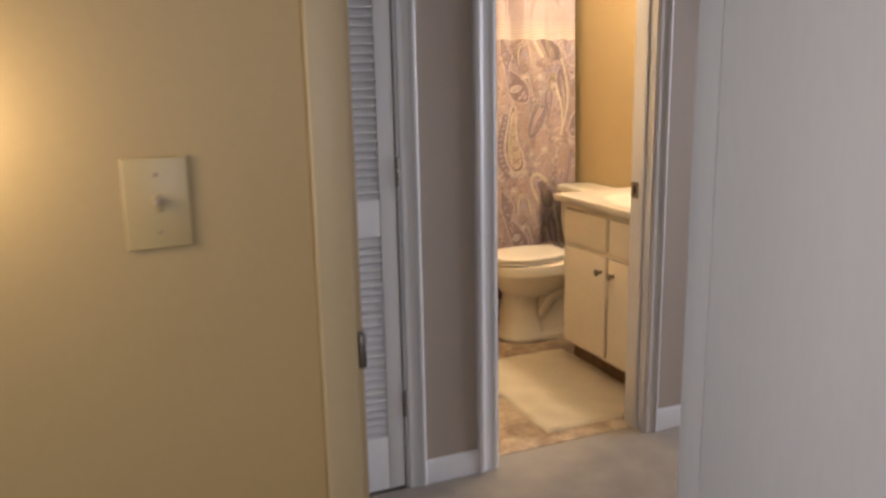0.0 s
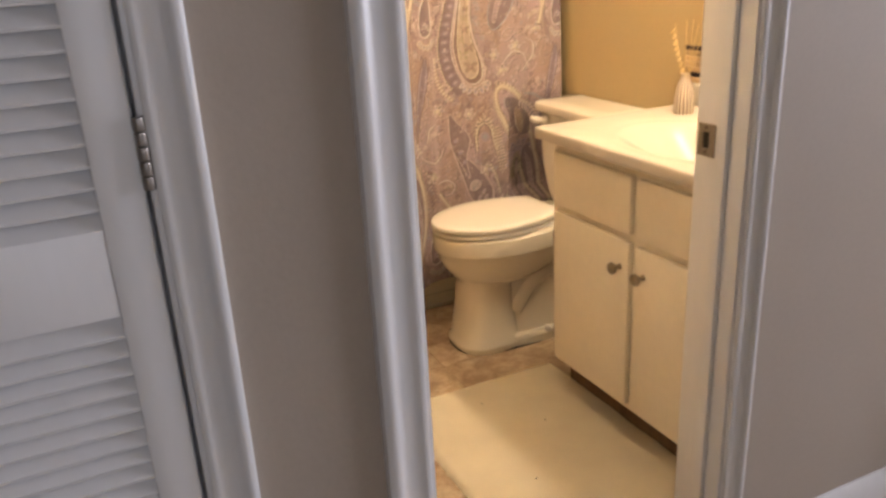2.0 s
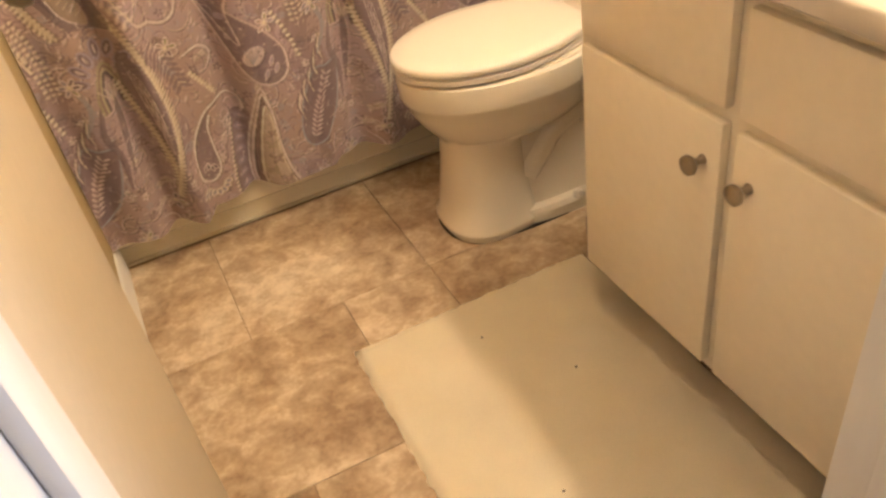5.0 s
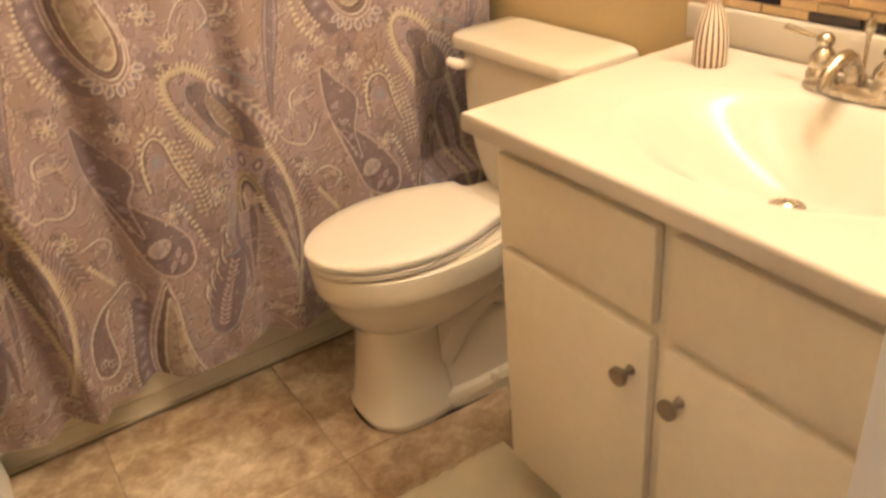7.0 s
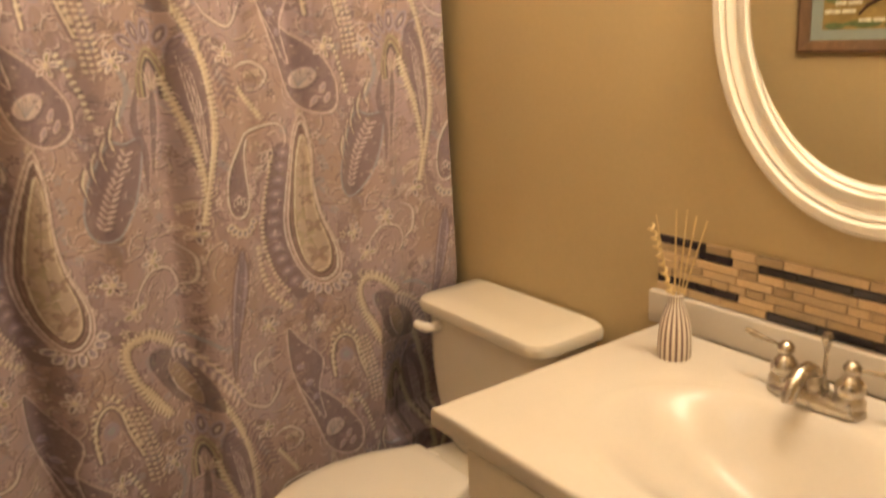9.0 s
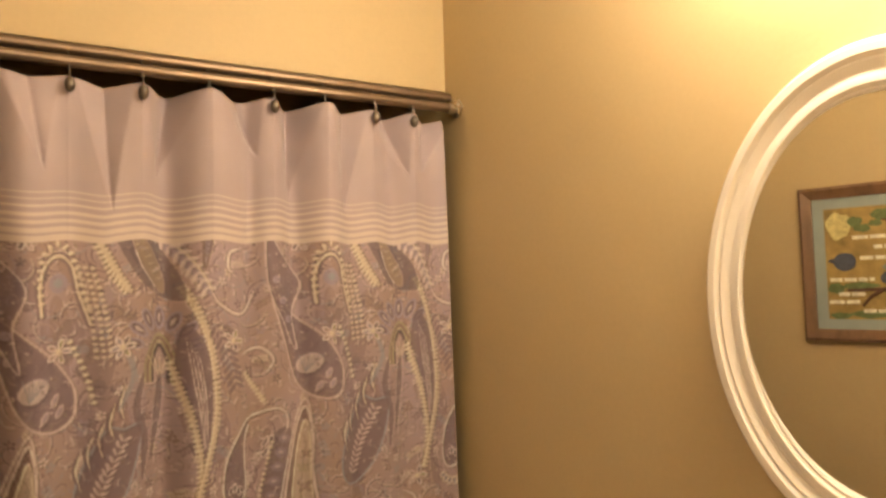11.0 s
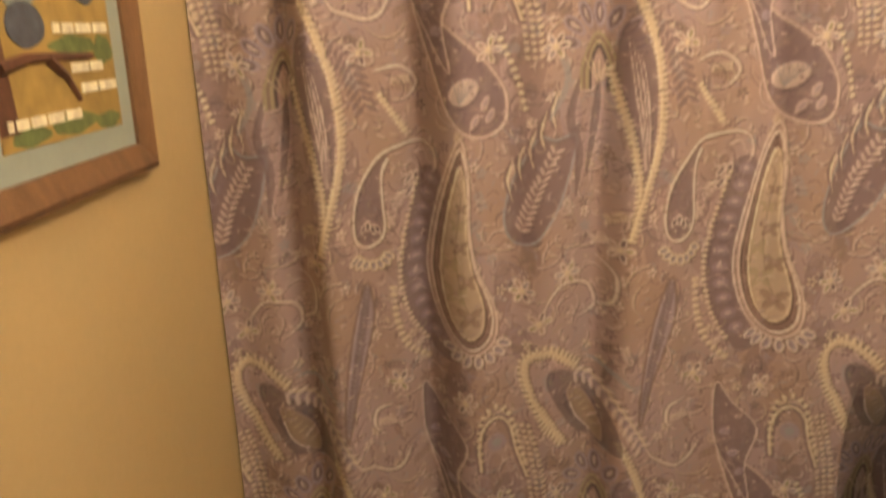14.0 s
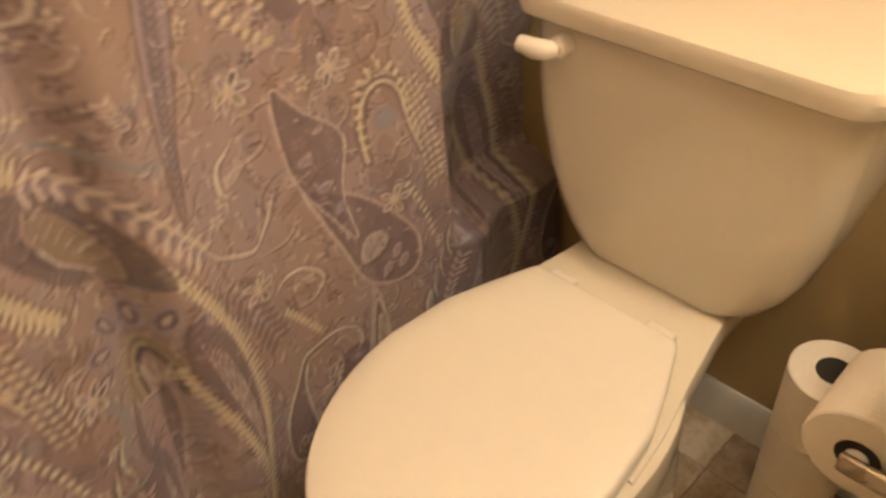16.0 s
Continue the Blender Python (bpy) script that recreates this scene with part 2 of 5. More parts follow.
def oval(cx, cy, z, rx_front, rx_back, ry, n=40, power=2.0):
    """A ring that is longer in front (towards -x) than behind."""
    out = []
    for i in range(n):
        a = 2 * math.pi * i / n
        c, s = math.cos(a), math.sin(a)
        c = math.copysign(abs(c) ** (2 / power), c)
        s = math.copysign(abs(s) ** (2 / power), s)
        out.append((cx + c * (rx_back if c > 0 else rx_front), cy + s * ry, z))
    return out


def wall(name, pieces, mats, label, choose=None):
    """A wall from butted blocks; choose(normal, centre) picks the paint."""
    bm = bmesh.new()
    for p in pieces:
        add_box(bm, *p)
    bm.normal_update()
    if choose:
        for f in bm.faces:
            f.material_index = choose(f.normal, f.calc_center_median())
    return tagged(mesh_object(name, bm, mats), label, "wall", kind="structure")


def moulding(name, a, b, out, width, label, mat, depth=0.016):
    """Stepped casing along a-b: thin at the inner edge, thick with a round bead at the outer edge. out: way from the wall; width: vector to the outer edge."""
    a, b, out, width = Vector(a), Vector(b), Vector(out), Vector(width)
    prof = ((0, 0), (0, 0.5), (0.08, 0.62), (0.18, 0.62), (0.24, 0.5), (0.55, 0.62), (0.66, 0.7), (0.72, 0.95), (0.82, 1.05), (0.93, 1.0), (1, 0.8), (1, 0))
    bm = loft([[p + width * u + out * depth * v for u, v in prof] for p in (a, b)])
    return tagged(mesh_object(name, bm, mat, True), label, "trim", kind="structure")


def baseboard(name, a, b, out, label, mat, h=0.085):
    a, b, out = Vector(a), Vector(b), Vector(out)
    prof = ((0, 0), (0.013, 0), (0.013, h * 0.72), (0.010, h * 0.80), (0.009, h * 0.9), (0.004, h), (0, h))
    bm = loft([[p + out * u + Vector((0, 0, v)) for u, v in prof] for p in (a, b)])
    return tagged(mesh_object(name, bm, mat, True), label, "baseboard", kind="structure")


# ---- structure ----
H = 2.44
XL, XR = 1.35, 2.745          # bathroom side walls
YD, YB = 2.70, 4.92           # bathroom door wall and tub's back wall
YH = 2.59                     # hall face of the door wall
OX0, OX1 = 1.445, 2.083       # bathroom door opening
CX0, CX1 = 0.66, 1.10         # closet door opening
HX = 2.845                    # hall's end wall
YR0, YR1 = 1.45, 1.53         # wall of the first room
RX0, RX1 = 0.609, 1.361         # its door opening
DH = 2.04

paint = lambda n, c: 1 if (n.y > 0.5 or (n.y > -0.5 and c.y > 2.66)) else 0
wall("wall_hall_north", [(-0.9, CX0, YH, YD, 0, H), (CX0, CX1, YH, YD, DH, H), (CX1, OX0, YH, YD, 0, H), (OX0, OX1, YH, YD, DH, H), (OX1, HX, YH, YD, 0, H)],
     [M["greige"], M["tan"]], "greige painted hall wall with two door openings", paint)
wall("wall_room_north", [(-1.6, RX0, YR0, YR1, 0, H), (RX0, RX1, YR0, YR1, DH, H), (RX1, HX, YR0, YR1, 0, H)],
     [M["yellow"], M["greige"]], "yellow painted wall with a door opening", lambda n, c: 1 if n.y > 0.5 else 0)
wall("wall_hall_west", [(-1.0, -0.9, YR1, YD, 0, H)], [M["greige"]], "greige painted wall closing the hall")
wall("wall_hall_east", [(HX, HX + 0.11, 2.47, YD, 0, H), (HX, HX + 0.11, 1.70, 2.47, DH, H), (HX, HX + 0.11, -1.7, 1.70, 0, H)],
     [M["greige"]], "greige painted wall with an open doorway")
wall("wall_bathroom_east", [(XR, XR + 0.1, YD, YB, 0, H)], [M["tan"]], "golden tan painted bathroom wall behind the vanity")
wall("wall_bathroom_west", [(XL - 0.1, XL, YD, YB, 0, H)], [M["tan"]], "golden tan painted bathroom wall")
wall("wall_bathroom_north", [(XL - 0.1, XR + 0.1, YB, YB + 0.1, 0, H)], [M["tan"]], "golden tan painted wall behind the bathtub")
wall("wall_soffit", [(XL, XR, 4.158, 4.26, 1.938, H)], [M["tan"]], "golden tan painted soffit above the curtain rod")
wall("wall_closet", [(0.45, 0.55, YD, 3.3, 0, H), (0.45, XL - 0.1, 3.3, 3.4, 0, H)], [M["greige"]], "plain closet wall")
wall("wall_room_west", [(-1.7, -1.6, -1.7, -0.5, 0, H), (-1.7, -1.6, 0.7, YR1, 0, H), (-1.7, -1.6, -0.5, 0.7, 0, 0.9), (-1.7, -1.6, -0.5, 0.7, 2.1, H)], [M["yellow"]], "yellow painted room wall with an added window opening")
wall("wall_room_south", [(-1.7, 0.35, -1.8, -1.7, 0, H), (1.55, HX + 0.11, -1.8, -1.7, 0, H), (0.35, 1.55, -1.8, -1.7, 0, 0.9), (0.35, 1.55, -1.8, -1.7, 2.1, H)], [M["yellow"]], "yellow painted room wall with an added window opening")
wall("wall_far_room", [(HX + 0.11, 5.1, 2.9, 3.0, 0, H), (HX + 0.11, 5.1, 0.4, 0.5, 0, H), (5.1, 5.2, 0.4, 1.1, 0, H), (5.1, 5.2, 2.3, 3.0, 0, H), (5.1, 5.2, 1.1, 2.3, 0, 0.85), (5.1, 5.2, 1.1, 2.3, 2.05, H)],
     [M["ceiling"]], "pale painted walls of a daylit bedroom with a window")
tagged(mesh_object("ceiling", box(-1.7, 5.2, -1.8, YB + 0.1, H, H + 0.1), M["ceiling"]), "white painted flat ceiling", "ceiling", kind="structure")
tagged(mesh_object("floor_hall", box(-1.7, HX, -1.8, 2.655, -0.06, 0.0), M["carpet"]), "beige cut-pile carpet in hall and room", "floor", kind="structure")
tagged(mesh_object("floor_far_room", box(HX, 5.2, 0.4, 3.0, -0.06, 0.0), M["grey_carpet"]), "pale grey-pink bedroom carpet", "floor", kind="structure")
floor = tagged(mesh_object("floor_bathroom", box(XL - 0.1, XR + 0.1, 2.655, YB, -0.06, -0.003), M["grout"]), "travertine-look tiled bathroom floor with brown joints", "floor", kind="structure")
tagged(mesh_object("floor_closet", box(0.45, XL - 0.1, 2.70, 3.4, -0.05, 0.001), M["carpet"]), "carpeted closet floor", "floor", kind="structure")

# casings and jambs
T = M["trim"]
moulding("trim", (CX1 + 0.004, YH, 0), (CX1 + 0.004, YH, DH + 0.07), (0, -1, 0), (0.063, 0, 0), "white painted closet door casing", T, 0.02)
moulding("trim", (CX0 - 0.004, YH, 0), (CX0 - 0.004, YH, DH + 0.07), (0, -1, 0), (-0.072, 0, 0), "white painted closet door casing", T, 0.02)
moulding("trim", (CX0 - 0.004, YH, DH), (CX1 + 0.004, YH, DH), (0, -1, 0), (0, 0, 0.07), "white painted closet head casing", T, 0.02)
moulding("trim", (OX0 - 0.004, YH, 0), (OX0 - 0.004, YH, DH + 0.06), (0, -1, 0), (-0.076, 0, 0), "white painted bathroom door casing", T, 0.02)
moulding("trim", (OX1 + 0.004, YH, 0), (OX1 + 0.004, YH, DH + 0.06), (0, -1, 0), (0.048, 0, 0), "white painted bathroom door casing", T, 0.02)
moulding("trim", (OX0 - 0.004, YH, DH), (OX1 + 0.004, YH, DH), (0, -1, 0), (0, 0, 0.06), "white painted bathroom head casing", T, 0.02)
tagged(mesh_object("trim", box(RX0 - 0.066, RX0 - 0.004, YR0 - 0.016, YR0, 0, DH + 0.06, 0.005, 3), M["jamb_tan"], True), "tan painted flat door casing in the room", "trim", kind="structure")
moulding("trim", (RX1 + 0.062, YR0, 0), (RX1 + 0.062, YR0, DH + 0.06), (0, -1, 0), (0.06, 0, 0), "white painted room door casing", T, 0.02)
moulding("trim", (HX, 2.47, 0), (HX, 2.47, DH + 0.06), (-1, 0, 0), (0, 0.065, 0), "white painted casing of the end doorway", T, 0.02)
moulding("trim", (HX, 1.70, 0), (HX, 1.70, DH + 0.06), (-1, 0, 0), (0, -0.065, 0), "white painted casing of the end doorway", T, 0.02)


def jamb(name, x, side, y0, y1, stop_y, mat):
    """A door jamb on the opening's side, with its stop strip."""
    bm = bmesh.new()
    add_box(bm, min(x, x - side * 0.012), max(x, x - side * 0.012), y0, y1, 0, DH, 0.0015)
    add_box(bm, min(x, x + side * 0.011), max(x, x + side * 0.011), stop_y, stop_y + 0.034, 0, DH - 0.01, 0.003)
    return tagged(mesh_object(name, bm, mat, True), "painted wooden door jamb with a stop strip", "door jamb", kind="structure")


jamb("trim", OX0 + 0.004, 1, YH - 0.003, YD + 0.012, YH + 0.035, T)
right_jamb = jamb("trim", OX1 - 0.004, -1, YH - 0.003, YD + 0.012, YH + 0.035, T)
jamb("trim", RX0 + 0.004, 1, YR0 - 0.003, YR1 + 0.003, YR0 + 0.022, M["jamb_tan"])
tagged(mesh_object("trim", box(RX1 - 0.004, RX1 + 0.010, YR0 + 0.014, YR1 + 0.003, 0, DH, 0.0015), T, True), "white painted wooden door jamb", "door jamb", kind="structure")
jamb("trim", CX0 + 0.003, 1, YH - 0.003, YD, YH + 0.05, T)
jamb("trim", CX1 - 0.003, -1, YH - 0.003, YD, YH + 0.05, T)

for a, b, out in (((CX1 + 0.067, YH, 0), (OX0 - 0.080, YH, 0), (0, -1, 0)), ((OX1 + 0.052, YH, 0), (HX, YH, 0), (0, -1, 0)),
                  ((-0.9, YH, 0), (CX0 - 0.076, YH, 0), (0, -1, 0)), ((-1.6, YR0, 0), (RX0 - 0.064, YR0, 0), (0, -1, 0)),
                  ((HX, 2.535, 0), (HX, YH, 0), (-1, 0, 0))):
    baseboard("baseboard", a, b, out, "white painted baseboard", T)
baseboard("baseboard", (XL, YD, 0), (XL, 4.155, 0), (1, 0, 0), "cream painted bathroom baseboard", T)
baseboard("baseboard", (XR, 3.45, 0), (XR, 4.155, 0), (-1, 0, 0), "cream painted bathroom baseboard", T)

# bedroom windows, all out of view; the west and south ones are added for fill
for nm, bx in (("window_1", (5.13, 5.15, 1.1, 2.3, 0.85, 2.05)), ("window_3", (-1.66, -1.64, -0.5, 0.7, 0.9, 2.1)), ("window_2", (0.35, 1.55, -1.76, -1.74, 0.9, 2.1))):
    w = thing(nm, (bx[0], bx[2], bx[4]), "unseen white framed bedroom window", "window", kind="structure")
    bm = bmesh.new()
    x0, x1, y0, y1, z0, z1 = bx
    mid = (z0 + z1) / 2
    ex, ey = (0.05, 0) if x1 - x0 > y1 - y0 else (0, 0.05)
    sides = ((x0, x0 + 0.05, y0, y1), (x1 - 0.05, x1, y0, y1)) if ex else ((x0, x1, y0, y0 + 0.05), (x0, x1, y1 - 0.05, y1))
    for q in sides:
        add_box(bm, *q, z0, z1)
    for za, zb in ((z0, z0 + 0.05), (z1 - 0.05, z1), (mid - 0.02, mid + 0.02)):
        add_box(bm, x0 + ex, x1 - ex, y0 + ey, y1 - ey, za, zb)
    wpart("window_frame", bm, T, w, smooth=False)

ground = tagged(mesh_object("ground", box(-300, 300, -300, 300, -0.5, -0.4), material("lawn", (0.08, 0.10, 0.04), 0.9, scale=3, vary=0.3)), "open lawn outside the windows", "ground", kind="structure")


# ---- doors ----
def hinge(parent, x, y, z, mat, h=0.09):
    """Butt hinge: knuckle in five pieces and the leaf's edge."""
    bm = bmesh.new()
    for k in range(5):
        z0 = z - h / 2 + k * h / 5
        b2 = lathe([(0.0068, z0 + 0.001), (0.0072, z0 + 0.003), (0.0072, z0 + h / 5 - 0.003), (0.0068, z0 + h / 5 - 0.001)], (x, y, 0), 12)
        me = bpy.data.meshes.new("tmp")
        b2.to_mesh(me)
        b2.free()
        bm.from_mesh(me)
        bpy.data.meshes.remove(me)
    add_box(bm, x + 0.004, x + 0.020, y + 0.004, y + 0.007, z - h / 2, z + h / 2, 0.001)
    return wpart("hinge", bm, mat, parent, "dull metal butt hinge")


def louvred_door():
    x0, x1, y0, y1, zt = CX0 + 0.011, CX1 - 0.010, YH - 0.004, YH + 0.028, DH - 0.012
    d = thing("door_1", (x0, y0, 0.012), "white painted louvred closet door, closed", "door", kind="structure")
    sw = 0.055
    for a, b in ((x0, x0 + sw), (x1 - sw, x1)):
        wpart("stile", box(a, b, y0, y1, 0.012, zt, 0.002), M["door"], d)
    for a, b in ((0.012, 0.20), (0.885, 1.0), (zt - 0.10, zt)):
        wpart("rail", box(x0 + sw, x1 - sw, y0 + 0.001, y1 - 0.001, a, b, 0.0015), M["door"], d)
    # slats, tilted so that the front edge hangs low
    lx0, lx1 = x0 + sw - 0.003, x1 - sw + 0.003
    th, dep, tilt = 0.006, 0.040, radians(52)
    prof = []
    for u, v in ((-dep / 2, -th / 2), (dep / 2, -th / 2), (dep / 2 + 0.002, 0), (dep / 2, th / 2), (-dep / 2, th / 2), (-dep / 2 - 0.002, 0)):
        prof.append((u * math.cos(tilt) - v * math.sin(tilt), u * math.sin(tilt) + v * math.cos(tilt)))
    base = None
    for lo, hi in ((0.20, 0.885), (1.0, zt - 0.10)):
        n = round((hi - lo) / 0.0265)
        for k in range(n):
            zc = lo + (k + 0.5) * (hi - lo) / n
            if base is None:
                bm = loft([[(x, u, v) for u, v in prof] for x in (lx0, lx1)])
                base = part("slat", bm, M["door"], d)
                s = base
            else:
                s = base.copy()
                scene.collection.objects.link(s)
            s.location = (-x0, (y0 + y1) / 2 - y0, zc - 0.012)
    for z in (0.31, 1.085, 1.86):
        hinge(d, x1 + 0.006, y0 - 0.004, z, M["brass"])
    kx, kz = 0.697, 0.929
    knob = wpart("knob", lathe([(0.030, y0 + 0.001), (0.031, y0 - 0.004), (0.022, y0 - 0.010), (0.012, y0 - 0.016), (0.012, y0 - 0.030), (0.022, y0 - 0.036), (0.0275, y0 - 0.046), (0.0265, y0 - 0.056), (0.019, y0 - 0.063), (0.004, y0 - 0.066)], (kx, 0, kz), 28, "y"), M["bronze"], d, "dark bronze round door knob")
    return d


louvred_door()


def bathroom_door():
    x0, x1, y0, y1 = 1.400, 1.435, YD + 0.018, YD + 0.018 + 0.545
    d = thing("door_2", (x0, y0, 0.012), "cream white flat bathroom door, open along the wall", "door", kind="structure")
    wpart("leaf", box(x0, x1, y0, y1, 0.012, DH - 0.012, 0.002), M["cream_door"], d)
    ky, kz = y1 - 0.075, 0.965
    wpart("knob", lathe([(0.030, x1 - 0.001), (0.031, x1 + 0.004), (0.020, x1 + 0.010), (0.011, x1 + 0.016), (0.011, x1 + 0.028), (0.022, x1 + 0.034), (0.027, x1 + 0.044), (0.026, x1 + 0.053), (0.018, x1 + 0.060), (0.004, x1 + 0.062)], (0, ky, kz), 28, "x"), M["bronze"], d, "dark bronze round door knob")
    wpart("latch_plate", box(x0 + 0.006, x1 - 0.006, y1 - 0.001, y1 + 0.0015, kz - 0.028, kz + 0.028, 0.0005), M["brass"], d, "dull metal latch plate")
    for z in (0.25, 1.02, 1.80):
        hinge(d, x0 + 0.012, y0 - 0.006, z, M["brass"])


bathroom_door()


def room_door():
    x0, x1, y1 = 1.349, 1.384, YR0 + 0.004
    y0 = y1 - 0.755
    d = thing("door_3", (x0, y0, 0.012), "white flat room door standing wide open", "door", kind="structure")
    wpart("leaf", box(x0, x1, y0, y1, 0.012, DH - 0.012, 0.002), M["door"], d)
    for z in (0.25, 1.065, 1.85):
        hinge(d, x0 + 0.014, y1 + 0.004, z, M["trim"], 0.05)
    ky, kz = y0 + 0.06, 0.94
    wpart("knob", lathe([(0.030, x0 + 0.001), (0.031, x0 - 0.004), (0.012, x0 - 0.016), (0.012, x0 - 0.028), (0.027, x0 - 0.044), (0.026, x0 - 0.053), (0.004, x0 - 0.062)], (0, ky, kz), 28, "x"), M["bronze"], d, "dark bronze round door knob")


room_door()


def strike_plate(x, side, y, z, label, lip=None):
    s = thing("strike_plate", (x, y, z), label, "strike plate")
    bm = bmesh.new()
    a, b = sorted((x, x + side * 0.002))
    for q in ((y - 0.022, y - 0.008, -0.030, 0.030), (y + 0.008, y + 0.020, -0.030, 0.030), (y - 0.008, y + 0.008, 0.015, 0.030), (y - 0.008, y + 0.008, -0.030, -0.015)):
        add_box(bm, a, b, q[0], q[1], z + q[2], z + q[3])
    wpart("plate", bm, M["brass"], s, smooth=False)
    # solid dark block painted as the shade inside the latch hole
    wpart("latch_hole", box(min(x - side * 0.004, x + side * 0.0006), max(x - side * 0.004, x + side * 0.0006), y - 0.0079, y + 0.0079, z - 0.0149, z + 0.0149), M["dark"], s, "latch hole, its shade painted dark", False)
    for dz in (-0.023, 0.023):
        wpart("screw", lathe([(0.0035, x + side * 0.001), (0.0035, x + side * 0.0026), (0.001, x + side * 0.003)], (0, y, z + dz), 10, "x"), M["bronze"], s)
    if lip:
        wpart("lip", box(*lip, z - 0.030, z + 0.030, 0.002), M["bronze"], s, "dark curved lip")


strike_plate(OX1 - 0.016, -1, 2.672, 0.945, "dull brass strike plate set in the bathroom door jamb")
strike_plate(RX0 + 0.016, 1, 1.507, 0.94, "dark strike plate set in the room's door jamb", (RX0 - 0.0035, RX0 + 0.0085, YR0 - 0.016, YR1 - 0.05))


# ---- hall and room fittings ----
def switch_plate():
    x0, x1, z0, z1, y = 0.270, 0.362, 1.142, 1.276, YR0
    s = thing("light_switch", (x0, y, z0), "almond plastic switch plate on the yellow wall", "light switch")
    wpart("plate", box(x0, x1, y - 0.007, y, z0, z1, 0.003, 3), M["almond"], s)
    cx, cz = (x0 + x1) / 2, (z0 + z1) / 2
    wpart("toggle_well", box(cx - 0.006, cx + 0.006, y - 0.0085, y - 0.0065, cz - 0.013, cz + 0.013, 0.0006), M["almond"], s)
    # brown card colour stands in for shade on the almond toggle
    wpart("toggle", box(cx - 0.004, cx + 0.004, y - 0.020, y - 0.006, cz - 0.002, cz + 0.010, 0.0015), M["card"], s, "almond toggle with shade painted in brown")
    for dz in (-0.042, 0.042):
        wpart("screw", lathe([(0.0035, y - 0.0065), (0.0033, y - 0.0085), (0.001, y - 0.009)], (cx, 0, cz + dz), 12, "y"), M["card"], s)


switch_plate()


def thermostat():
    x0, x1, z0, z1, y = 2.335, 2.495, 1.495, 1.615, YH
    s = thing("thermostat", (x0, y, z0), "white plastic thermostat on the hall wall", "thermostat")
    wpart("back_plate", box(x0, x1, y - 0.006, y, z0, z1, 0.002), M["white_plastic"], s)
    wpart("case", box(x0 + 0.006, x1 - 0.006, y - 0.028, y - 0.006, z0 + 0.006, z1 - 0.006, 0.007, 3), M["white_plastic"], s)
    wpart("display", box(x1 - 0.045, x1 - 0.025, y - 0.0295, y - 0.0275, z0 + 0.03, z1 - 0.03, 0.0005), M["matboard"], s, "grey display strip")


thermostat()


# ---- bathtub ----
def bathtub():
    x0, x1, y0, y1, top = XL + 0.003, XR - 0.003, 4.16, YB - 0.003, 0.37
    t = thing("bathtub", (x0, y0, 0), "cream enamelled bathtub behind the shower curtain", "bathtub")
    cx, cy = (x0 + x1) / 2, (y0 + y1) / 2
    def ring(hx, hy, z, r):
        out = []
        for sx, sy, a0 in ((1, 1, 0), (-1, 1, 90), (-1, -1, 180), (1, -1, 270)):
            for k in range(7):
                a = radians(a0 + 15 * k)
                out.append((cx + sx * (hx - r) + r * math.cos(a), cy + sy * (hy - r) + r * math.sin(a), z))
        return out
    hx, hy = (x1 - x0) / 2, (y1 - y0) / 2
    rings = [ring(hx, hy - 0.012, 0, 0.004), ring(hx, hy - 0.012, 0.05, 0.004), ring(hx, hy, 0.06, 0.004), ring(hx, hy, top - 0.02, 0.004), ring(hx - 0.008, hy - 0.008, top, 0.012),
             ring(hx - 0.06, hy - 0.06, top, 0.10), ring(hx - 0.075, hy - 0.075, top - 0.02, 0.12), ring(hx - 0.12, hy - 0.11, 0.10, 0.16), ring(hx - 0.20, hy - 0.17, 0.06, 0.18)]
    wpart("basin", loft(rings), M["tub"], t)
    wpart("caulk_line", box(x0, x1, y0 + 0.002, y0 + 0.013, 0.0, 0.006), M["caulk"], t, "cream caulk line")


bathtub()


# ---- curtain print ----
REP_X, REP_Z, PRINT_X0, PRINT_Z0 = 0.535, 0.840, 1.826, 0.425
PX = 0.0014
INK = {"mauve": (0.148, 0.105, 0.133), "lilac": (0.262, 0.222, 0.285), "brown": (0.195, 0.138, 0.125), "cream": (0.49, 0.42, 0.345), "pale": (0.50, 0.425, 0.42),
       "blue": (0.235, 0.25, 0.30), "olive": (0.28, 0.25, 0.175), "rose": (0.32, 0.24, 0.24), "plum": (0.075, 0.054, 0.075)}


